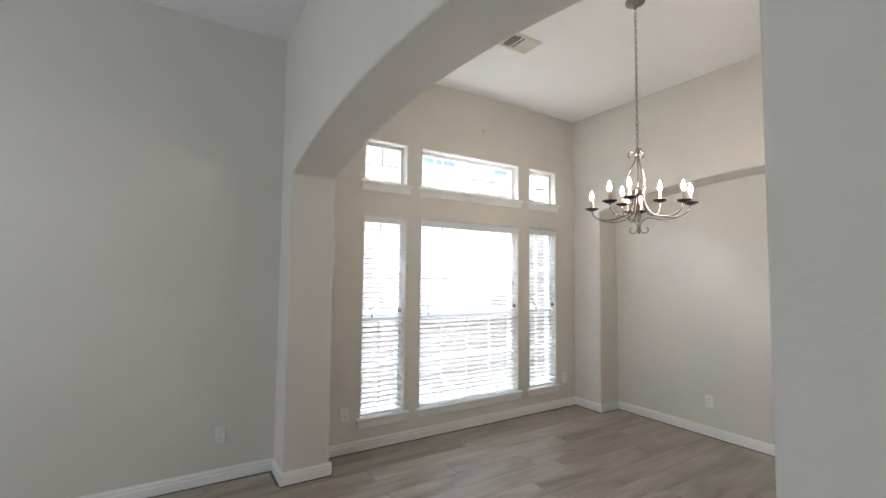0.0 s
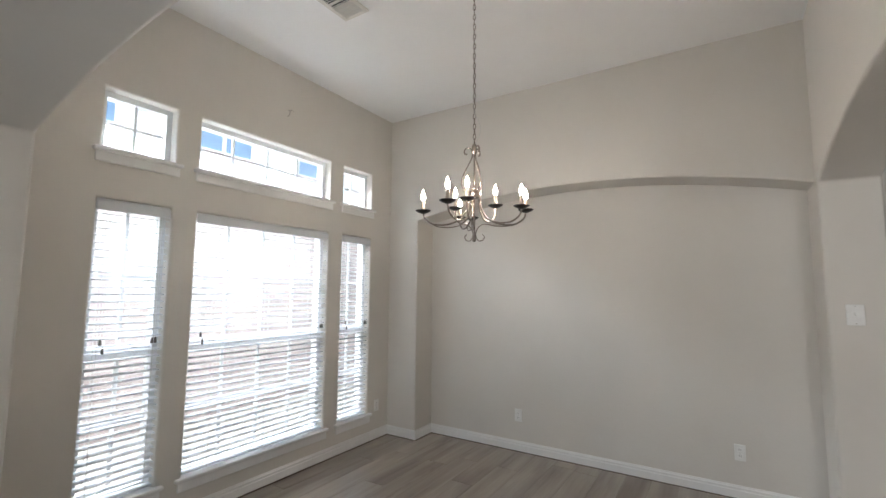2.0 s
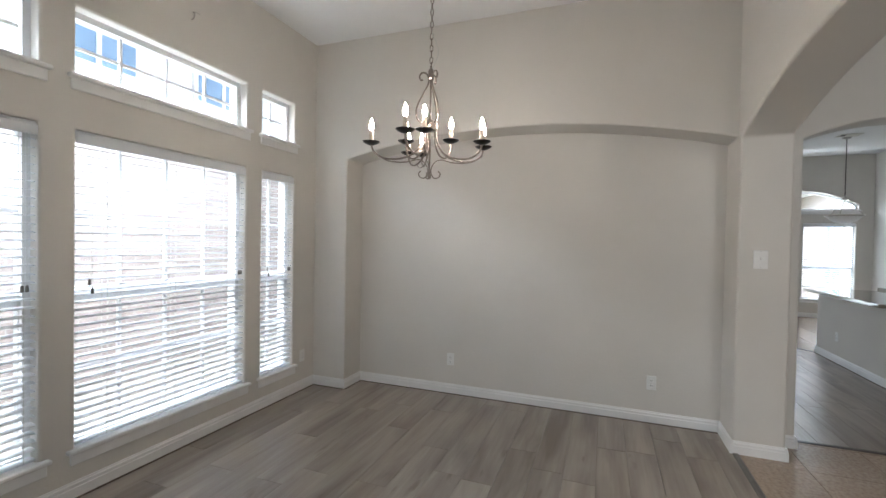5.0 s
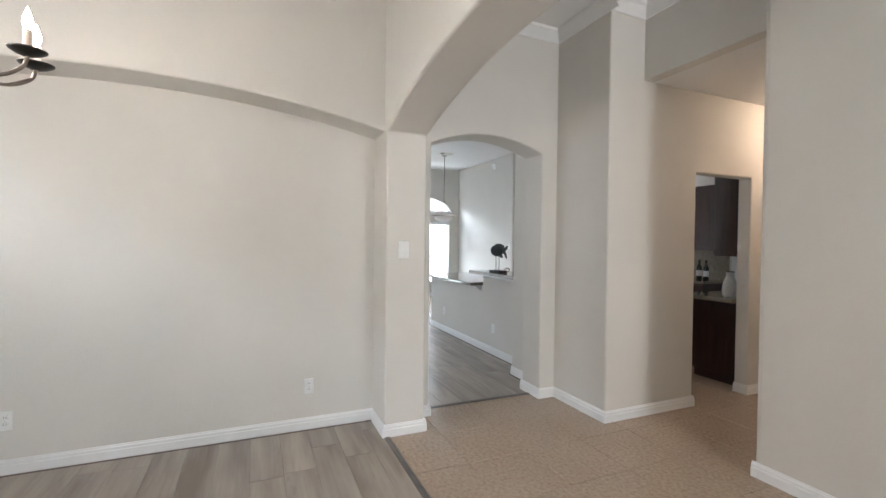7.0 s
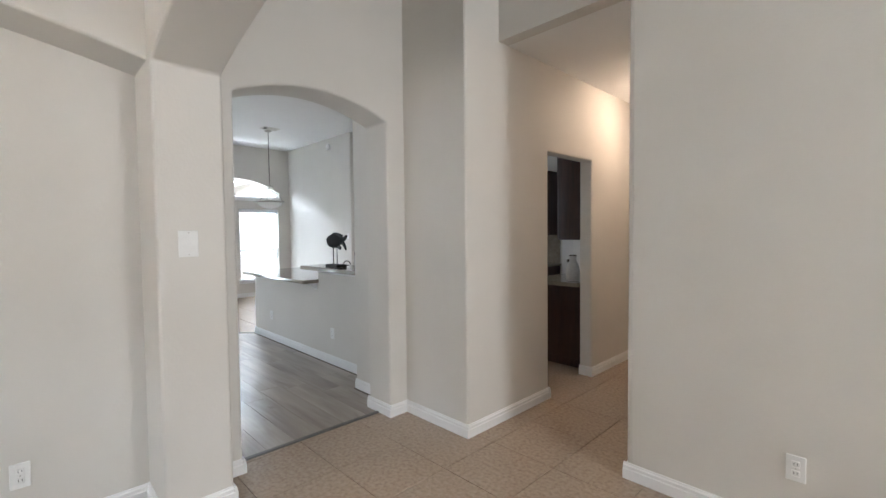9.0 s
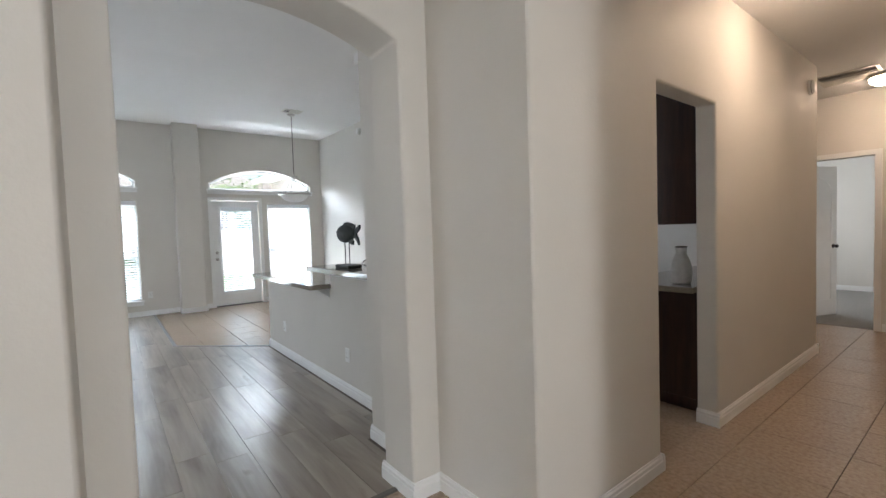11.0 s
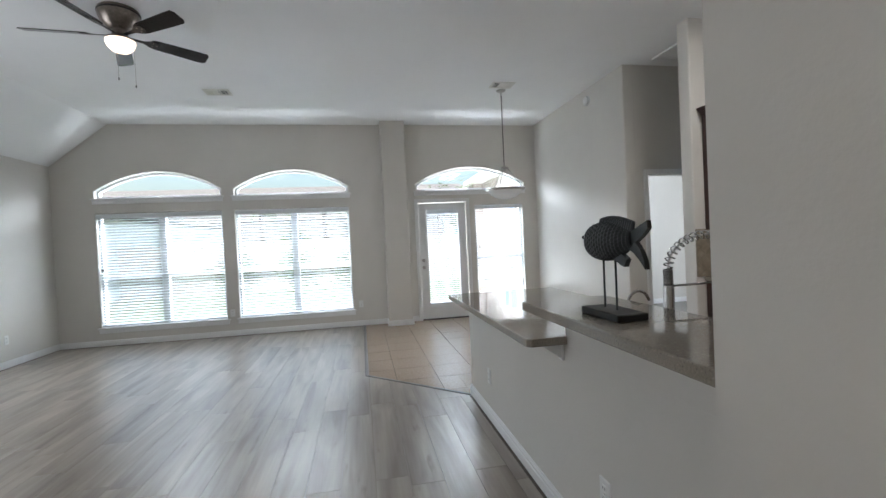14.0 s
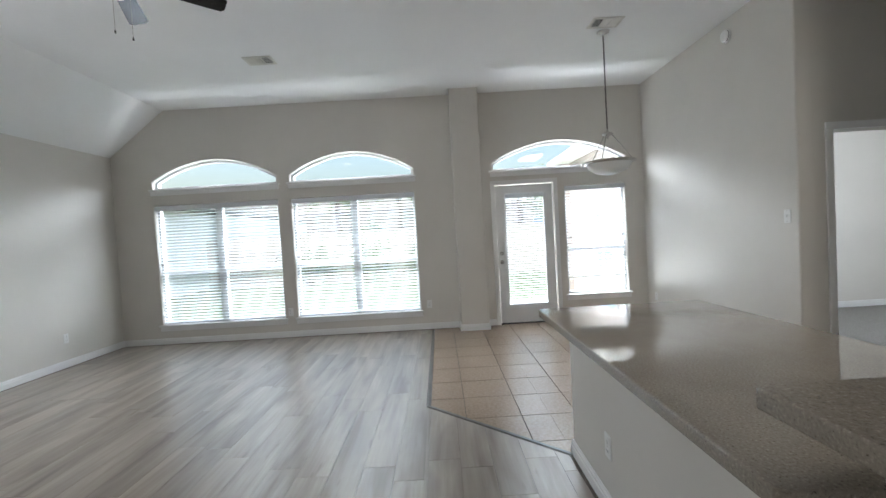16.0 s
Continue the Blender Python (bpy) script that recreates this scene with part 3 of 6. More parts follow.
def blind(at, a0, a1, z0, z1, d=0.035, pitch=0.0435, tilt=8, slat_depth=0.05, label="white two-inch slatted window blind, lowered and open", cords=True):
    """A lowered horizontal blind: valance, slats on ladder cords, bottom rail, pull tassels."""
    me = empty("window_blind", *at((a0 + a1) / 2, d, z1))
    part("valance", wbox(at, a0 + 0.003, a1 - 0.003, d - 0.036, d - 0.024, z1 - 0.072, z1 - 0.014, bevel=0.004), BLIND, me)
    part("head_rail", wbox(at, a0 + 0.004, a1 - 0.004, d - 0.020, d + 0.028, z1 - 0.055, z1 - 0.001, bevel=0.003), BLIND, me)
    part("bottom_rail", wbox(at, a0 + 0.008, a1 - 0.008, d - 0.022, d + 0.022, z0 + 0.012, z0 + 0.03, bevel=0.004), BLIND, me)
    half, w, s = slat_depth / 2, (a1 - a0) / 2 - 0.008, radians(tilt)
    mid = (a0 + a1) / 2
    rows, verts, faces = 5, [], []
    origin = Vector(at(mid, d, 0))
    for k in range(rows):
        u = -half + slat_depth * k / (rows - 1)
        bow = 0.003 * (1 - (u / half) ** 2)
        for side in (-w, w):
            for t in (0, -0.0025):
                verts.append(Vector(at(mid + side, d + u * math.cos(s), u * math.sin(s) + bow + t)) - origin)
    for k in range(rows - 1):
        i, j = 4 * k, 4 * k + 4
        faces += [(i, j, j + 2, i + 2), (i + 1, i + 3, j + 3, j + 1), (i, i + 1, j + 1, j), (i + 2, j + 2, j + 3, i + 3)]
    faces += [(0, 2, 3, 1), (4 * rows - 4, 4 * rows - 3, 4 * rows - 1, 4 * rows - 2)]
    mesh = bpy.data.meshes.new("slat")
    mesh.from_pydata(verts, [], faces)
    bm = bmesh.new()
    bm.from_mesh(mesh)
    bmesh.ops.recalc_face_normals(bm, faces=bm.faces)
    bm.to_mesh(mesh)
    bm.free()
    mesh.materials.append(BLIND)
    rng = random.Random(int(100 * a0 + 7 * z1))
    z = z1 - 0.09
    while z > z0 + 0.045:
        ob = new("slat", mesh)
        ob.parent, ob.matrix_parent_inverse = me, me.matrix_basis.inverted()
        ob.location = (origin[0], origin[1], z + rng.uniform(-0.0012, 0.0012))
        ob.rotation_euler = (0, 0, 0)
        z -= pitch
    n = 3 if a1 - a0 > 0.8 else 2
    for k in range(n):
        a = a0 + (a1 - a0) * (0.14 + 0.72 * k / (n - 1))
        for dd in (d - half * 0.98, d + half * 0.98):
            part("ladder_cord", wbox(at, a - 0.0012, a + 0.0012, dd - 0.0012, dd + 0.0012, z0 + 0.02, z1 - 0.05), CORD, me)
    if cords:
        for a, drop in ((a0 + 0.07, 0.78), (a0 + 0.085, 0.83), (a1 - 0.07, 0.79), (a1 - 0.05, 0.79)):
            drop = min(drop, (z1 - z0) * 0.5)
            p = at(a, d - 0.034, z1 - 0.05)
            tube_ob = part("pull_cord", tube([p, (p[0], p[1], p[2] - drop)], 0.0013, 5), CORD, me)
            part("tassel", lathe([(0, 0), (0.006, -0.004), (0.009, -0.035), (0, -0.038)], (p[0], p[1], p[2] - drop), 10), TASSEL, me, "dark pull tassel")
    return tagged(me, label, "blind", "window blinds")


for i, ((a0, a1), cols) in enumerate(zip(DINING_X, (2, 4, 2))):
    window("window_%d" % (i + 1), NORTH, a0, a1, W_LO, W_HI, cols, 2, mid=1.12, label="white vinyl single-hung window with muntins")
    window("window_%d" % (i + 4), NORTH, a0, a1, T_LO, T_HI, cols, 2, label="white vinyl transom window with muntins")
    blind(NORTH, a0, a1, W_LO, W_HI - 0.004)
for i, (a0, a1) in enumerate(GREAT):
    window("window_%d" % (i + 7), EAST, a0, a1, G_LO, G_HI, mid=1.05, stile=(a0 + a1) / 2, label="white vinyl double window of the great room")
    window("window_%d" % (i + 9), EAST, a0, a1, A_LO, A_SP, rise=A_RISE, label="white arched transom window")
    blind(EAST, a0, a1, G_LO, G_HI - 0.004, tilt=20)
window("window_11", EAST, -2.90, -2.01, 0.39, 1.99, mid=1.055, label="white vinyl single-hung breakfast window")
window("window_12", EAST, -2.93, -0.96, A_LO, A_SP, rise=A_RISE, label="white arched transom window over the patio door")
blind(EAST, -2.90, -2.01, 0.62, 1.986, tilt=12, label="white slatted blind, partly raised above the sill")


# ---- doors ----
def casing(name, at, a0, a1, z1, w=0.06, t=0.016):
    me = empty(name, *at((a0 + a1) / 2, 0, 0))
    part("jamb_casing", wbox(at, a0 - w, a0, -t, 0.0, 0.0, z1), TRIM, me)
    part("jamb_casing", wbox(at, a1, a1 + w, -t, 0.0, 0.0, z1), TRIM, me)
    part("head_casing", wbox(at, a0 - w, a1 + w, -t, 0.0, z1, z1 + w), TRIM, me)
    return tagged(me, "white painted door casing", "door casing", kind="structure")


def knob(parent, p, n, mat, label, r=0.026):
    """A round knob on a rose, standing out along n."""
    m = Matrix.Translation(p) @ Vector(n).to_track_quat("Z", "Y").to_matrix().to_4x4()
    bm = lathe([(0, 0), (0.03, 0), (0.03, 0.006), (0.01, 0.009), (0.01, 0.03), (r * 0.8, 0.034), (r, 0.046), (r * 0.75, 0.058), (0, 0.061)], n=18)
    bm.transform(m)
    return part("door_handle", bm, mat, parent, label, smooth=True)


patio = empty("patio_door", *EAST(-1.415, 0.06, 0.0))
bm = wbox(EAST, -1.835, -1.715, 0.03, 0.075, 0.02, 2.045)
wbox(EAST, -1.115, -0.995, 0.03, 0.075, 0.02, 2.045, bm)
wbox(EAST, -1.715, -1.115, 0.03, 0.075, 0.02, 0.26, bm)
wbox(EAST, -1.715, -1.115, 0.03, 0.075, 1.93, 2.045, bm)
part("leaf", bm, TRIM, patio)
bm = wbox(EAST, -1.735, -1.695, 0.02, 0.03, 0.24, 1.95)
wbox(EAST, -1.135, -1.095, 0.02, 0.03, 0.24, 1.95, bm)
wbox(EAST, -1.695, -1.135, 0.02, 0.03, 0.24, 0.28, bm)
wbox(EAST, -1.695, -1.135, 0.02, 0.03, 1.91, 1.95, bm)
part("glazing_frame", bm, TRIM, patio)
part("pane", wbox(EAST, -1.70, -1.13, 0.06, 0.066, 0.27, 1.92), GLASS, patio).visible_shadow = False
part("threshold", wbox(EAST, -1.845, -0.985, 0.0, 0.16, 0.001, 0.018), DARK_METAL, patio)
knob(patio, EAST(-1.05, 0.03, 0.92), (-1, 0, 0), NICKEL, "satin nickel door knob")
knob(patio, EAST(-1.05, 0.03, 1.05), (-1, 0, 0), NICKEL, "satin nickel deadbolt", 0.02)
tagged(patio, "white glazed patio door with full-length pane, closed", "door")
casing("door_trim_1", EAST, -1.845, -0.985, 2.055)
blind(EAST, -1.70, -1.13, 0.27, 1.925, d=0.012, pitch=0.036, tilt=12, slat_depth=0.034, label="white slatted blind hung on the patio door", cords=False)

casing("door_trim_2", on_wall("x", 10.15, 1), -4.32, -3.476, 2.07)
casing("door_trim_3", on_wall("y", -6.40, -1), 4.53, 5.33, 2.05)


def panel_door(name, hinge, angle, width, height, label, mat=None):
    """A moulded door with an arched upper panel and a lower one, hung at hinge, swung by angle."""
    me = empty(name, *hinge)
    mat = mat or TRIM
    m = pose(*hinge, 0, 0, angle)

    def put(nm, bm, mt, lab=""):
        bm.transform(m)
        return part(nm, bm, mt, me, lab)

    put("leaf", box(0, width, -0.014, 0.014, 0.01, height), mat)
    for side in (-1, 1):
        y0, y1 = (0.014, 0.019) if side > 0 else (-0.019, -0.014)
        s = 0.11
        bm = box(0, s, y0, y1, 0.01, height)
        box(width - s, width, y0, y1, 0.01, height, bm)
        box(s, width - s, y0, y1, 0.01, 0.22, bm)
        box(s, width - s, y0, y1, 0.86, 1.0, bm)
        put("stile_frame", bm, mat)
        n = 12
        o = (s, width - s, 0, height - 0.28, 0.14)
        bm = bmesh.new()
        for k in range(n):
            p, q = s + (width - 2 * s) * k / n, s + (width - 2 * s) * (k + 1) / n
            prism([(p, y0, arc_height(o, p)), (q, y0, arc_height(o, q)), (q, y0, height), (p, y0, height)], (0, y1 - y0, 0), bm)
        put("arched_rail", bm, mat)
        p0, p1 = (0.014, 0.017) if side > 0 else (-0.017, -0.014)
        put("panel", box(s + 0.04, width - s - 0.04, p0, p1, 0.26, 0.82), mat)
        put("panel", box(s + 0.04, width - s - 0.04, p0, p1, 1.04, height - 0.30), mat)
    for side in (-1, 1):
        k = knob(me, m @ Vector((width - 0.07, 0.018 * side, 0.95)), m.to_3x3() @ Vector((0, side, 0)), DARK_METAL, "dark bronze door knob")
    return tagged(me, label, "door")


panel_door("bedroom_door", (5.315, -6.57, 0), -111, 0.78, 2.03, "white moulded bedroom door with arched panel, standing open")
panel_door("pantry_door", (5.62, -4.725, 0), 0, 0.71, 2.03, "white moulded pantry door with arched panel, closed")
casing("door_trim_4", on_wall("y", -4.75, -1), 5.60, 6.35, 2.05, 0.06)


# ---- small fixtures ----
def plate(name, p, n, w=0.072, h=0.117, kind="outlet", label="white duplex outlet on a painted wall"):
    """A wall plate at p facing n: an outlet with two sockets or a switch with a toggle."""
    me = empty(name, *p)
    side = Vector((0, 0, 1)).cross(Vector(n))
    m = Matrix.Translation(p) @ Matrix(((side[0], 0, n[0], 0), (side[1], 0, n[1], 0), (side[2], 1, n[2], 0), (0, 0, 0, 1)))

    def put(nm, bm, mt, lab=""):
        bm.transform(m)
        return part(nm, bm, mt, me, lab)

    put("cover_plate", box(-w / 2, w / 2, -h / 2, h / 2, -0.002, 0.006, bevel=0.003), PLATE)
    if kind == "outlet":
        for z in (-0.021, 0.021):
            put("socket", box(-0.016, 0.016, z - 0.014, z + 0.014, 0.005, 0.0085, bevel=0.003), PLATE)
            for x in (-0.006, 0.006):
                put("slot", box(x - 0.0012, x + 0.0012, z - 0.004, z + 0.006, 0.008, 0.009), SLOT)
    else:
        n_t = max(1, round(w / 0.07))
        for k in range(n_t):
            x = (k - (n_t - 1) / 2) * 0.046
            put("toggle", box(x - 0.005, x + 0.005, -0.006, 0.014, 0.005, 0.016, bevel=0.002), PLATE)
    for z in (-h * 0.41, h * 0.41) if kind != "outlet" else (0.0,):
        put("screw", lathe([(0.003, 0.005), (0.003, 0.007), (0, 0.0073)], (0, z, 0), 8), NICKEL)
    return tagged(me, label, kind, "wall outlets" if kind == "outlet" else "light switches")


for p, n in [((5.50, 3.305, 0.327), (-1, 0, 0)), ((5.50, 1.545, 0.327), (-1, 0, 0)), ((2.36, 4.675, 0.33), (0, -1, 0)), ((5.02, 4.675, 0.33), (0, -1, 0)), ((1.42, 4.675, 0.33), (0, -1, 0)),
             ((6.94, -0.89, 0.335), (0, 1, 0)), ((8.53, -0.89, 0.33), (0, 1, 0)), ((3.01, -0.95, 0.35), (0, 1, 0)), ((12.88, 0.06, 0.37), (-1, 0, 0)), ((12.88, 2.10, 0.37), (-1, 0, 0)),
             ((11.9, 4.56, 0.36), (0, -1, 0)), ((12.64, -3.18, 0.33), (0, 1, 0))]:
    plate("outlet", p, n)
plate("light_switch", (5.144, 0.914, 1.38), (-1, 0, 0), 0.088, 0.13, "switch", "white toggle switch on the arch pier")
plate("light_switch", (10.27, -3.18, 1.366), (0, 1, 0), 0.072, 0.117, "switch", "white toggle switch on the painted wall")
for y in (-3.42, -3.56):
    plate("outlet", (9.038, y, 1.06), (-1, 0, 0), 0.117, 0.075, "switch", "white plate on the tiled backsplash")


def smoke_detector(p, n):
    me = empty("smoke_detector", *p)
    m = Matrix.Translation(p) @ Vector(n).to_track_quat("Z", "Y").to_matrix().to_4x4()
    for nm, prof, mt in (("base_ring", [(0, 0), (0.068, 0), (0.068, 0.012), (0.062, 0.016)], PLATE), ("cover", [(0.062, 0.014), (0.058, 0.032), (0.045, 0.042), (0, 0.044)], PLATE), ("vent_band", [(0.0605, 0.018), (0.0615, 0.021), (0.0595, 0.024)], SLOT)):
        bm = lathe(prof, n=28)
        bm.transform(m)
        part(nm, bm, mt, me, smooth=True)
    return tagged(me, "white round smoke detector on the wall", "smoke detector")


smoke_detector((10.97, -3.18, 3.225), (0, 1, 0))
smoke_detector((4.745, -4.62, 2.56), (-1, 0, 0))

VENT = mottled("vent_enamel", (0.60, 0.58, 0.52), (0.68, 0.66, 0.60), 0.4, scale=15)


def ceiling_vent(cx, cy, z, wx, wy, along, dark):
    """A register: flanged frame, louvres in three banks, a black sheet for the duct's shade."""
    me = empty("ceiling_vent", cx, cy, z)
    f = 0.03
    bm = box(cx - wx / 2, cx + wx / 2, cy - wy / 2, cy - wy / 2 + f, z - 0.010, z - 0.0005, bevel=0.003)
    box(cx - wx / 2, cx + wx / 2, cy + wy / 2 - f, cy + wy / 2, z - 0.010, z - 0.0005, bm, 0.003)
    box(cx - wx / 2, cx - wx / 2 + f, cy - wy / 2 + f, cy + wy / 2 - f, z - 0.010, z - 0.0005, bm, 0.003)
    box(cx + wx / 2 - f, cx + wx / 2, cy - wy / 2 + f, cy + wy / 2 - f, z - 0.010, z - 0.0005, bm, 0.003)
    part("frame", bm, VENT, me)
    part("backing", box(cx - wx / 2 + f, cx + wx / 2 - f, cy - wy / 2 + f, cy + wy / 2 - f, z - 0.0015, z - 0.0005), SLOT, me)
    long, short = (wx, wy) if along == "x" else (wy, wx)
    n = 14
    for k in range(n):
        u = -long / 2 + f + (long - 2 * f) * (k + 0.5) / n
        tip = 0.006 if k < n * dark else -0.006
        ring = [(u - tip, 0, -0.009), (u - tip + 0.0015, 0, -0.009), (u + tip + 0.0015, 0, -0.002), (u + tip, 0, -0.002)]
        if along == "x":
            bm = prism([(cx + a, cy - short / 2 + f, z + c) for a, b, c in ring], (0, short - 2 * f, 0))
        else:
            bm = prism([(cx - short / 2 + f, cy + a, z + c) for a, b, c in ring], (short - 2 * f, 0, 0))
        part("louvre", bm, VENT, me)
    for k in (0.36, 0.66):
        u = -long / 2 + f + (long - 2 * f) * k
        bm = box(cx + u - 0.006, cx + u + 0.006, cy - short / 2 + f, cy + short / 2 - f, z - 0.0105, z - 0.001) if along == "x" else box(cx - short / 2 + f, cx + short / 2 - f, cy + u - 0.006, cy + u + 0.006, z - 0.0105, z - 0.001)
        part("divider", bm, VENT, me)
    return tagged(me, "cream enamelled louvred air vent in the ceiling", "air vent", "ceiling vents")


ceiling_vent(3.395, 3.65, H, 0.30, 0.22, "x", 0.5)
ceiling_vent(11.35, 1.71, H, 0.22, 0.31, "y", 0.4)
ceiling_vent(10.90, -1.92, H, 0.22, 0.31, "y", 0.6)
ceiling_vent(4.62, -5.55, 2.80, 0.5, 0.5, "y", 0.5)
hatch = empty("attic_hatch", 9.65, -3.75, H)
bm = box(9.35, 9.95, -4.05, -3.99, H - 0.018, H - 0.0005)
box(9.35, 9.95, -3.51, -3.45, H - 0.018, H - 0.0005, bm)
box(9.35, 9.41, -3.99, -3.51, H - 0.018, H - 0.0005, bm)
box(9.89, 9.95, -3.99, -3.51, H - 0.018, H - 0.0005, bm)
part("frame", bm, TRIM, hatch)
part("panel", box(9.41, 9.89, -3.99, -3.51, H - 0.006, H - 0.0005), CEILING, hatch)
tagged(hatch, "white framed attic hatch in the passage ceiling", "hatch")

hook = empty("wall_hook", 3.80, 4.675, 3.03)
part("stem", tube([(3.80, 4.676, 3.04), (3.80, 4.655, 3.035), (3.795, 4.648, 3.01), (3.79, 4.655, 2.985), (3.785, 4.668, 2.98)], 0.004, 6), NICKEL, hook)
part("loop", tube([(3.80, 4.672, 3.04), (3.825, 4.668, 3.05), (3.85, 4.668, 3.045)], 0.003, 6), NICKEL, hook)
tagged(hook, "small bent metal curtain hook on the wall", "hook")


# ---- lamps ----
ANTIQUE = mottled("antique_nickel", (0.20, 0.17, 0.145), (0.32, 0.28, 0.245), 0.33, 1.0, scale=40)
def glow(name, colour, strength, base=(0.9, 0.88, 0.84)):
    mat, tree, b = shader(name, base, 0.35)
    b.inputs["Emission Color"].default_value = (*colour, 1)
    b.inputs["Emission Strength"].default_value = strength
    return mat


FLAME = glow("bulb_glow", (1.0, 0.84, 0.68), 150.0)
BOWL_ON = glow("lit_glass", (1.0, 0.72, 0.50), 17.0)
FAN_ON = glow("lit_fan_glass", (1.0, 0.76, 0.56), 0.85)
OPAL = mottled("opal_glass", (0.82, 0.82, 0.81), (0.88, 0.88, 0.87), 0.2, scale=9)
opal_out, opal_mix, opal_thin = OPAL.node_tree.nodes["Material Output"], OPAL.node_tree.nodes.new("ShaderNodeMixShader"), OPAL.node_tree.nodes.new("ShaderNodeBsdfTranslucent")
opal_mix.inputs[0].default_value, opal_thin.inputs[0].default_value = 0.55, (0.95, 0.95, 0.94, 1)
OPAL.node_tree.links.new(OPAL.node_tree.nodes["Principled BSDF"].outputs[0], opal_mix.inputs[1])
OPAL.node_tree.links.new(opal_thin.outputs[0], opal_mix.inputs[2])
OPAL.node_tree.links.new(opal_mix.outputs[0], opal_out.inputs["Surface"])
SLEEVE = mottled("candle_sleeve", (0.50, 0.42, 0.33), (0.60, 0.52, 0.43), 0.5, scale=20)


def curve_points(ctrl, n=14):
    """A smooth line through control points (Catmull-Rom)."""
    c = [Vector(p) for p in ctrl]
    c = [2 * c[0] - c[1]] + c + [2 * c[-1] - c[-2]]
    out = []
    for i in range(1, len(c) - 2):
        for k in range(n):
            t = k / n
            p0, p1, p2, p3 = c[i - 1], c[i], c[i + 1], c[i + 2]
            out.append(0.5 * ((2 * p1) + (p2 - p0) * t + (2 * p0 - 5 * p1 + 4 * p2 - p3) * t * t + (3 * p1 - p0 - 3 * p2 + p3) * t ** 3))
    return out + [c[-2]]


def chain(parent, x, y, z0, z1, mat):
    """Oval links, each turned a quarter against the next."""
    ring = []
    for k in range(14):
        a = 2 * math.pi * k / 14
        ring.append((0.008 * math.cos(a), 0, 0.019 * math.sin(a)))
    bm = tube(ring + ring[:1], 0.0022, 5)
    mesh = bpy.data.meshes.new("chain_link")
    bm.to_mesh(mesh)
    bm.free()
    mesh.materials.append(mat)
    z, k = z0, 0
    while z < z1:
        ob = new("chain_link", mesh)
        ob.parent, ob.matrix_parent_inverse = parent, parent.matrix_basis.inverted()
        ob.location, ob.rotation_euler = (x, y, z), (0, 0, (k % 2) * math.pi / 2 + 0.2)
        z, k = z + 0.0315, k + 1


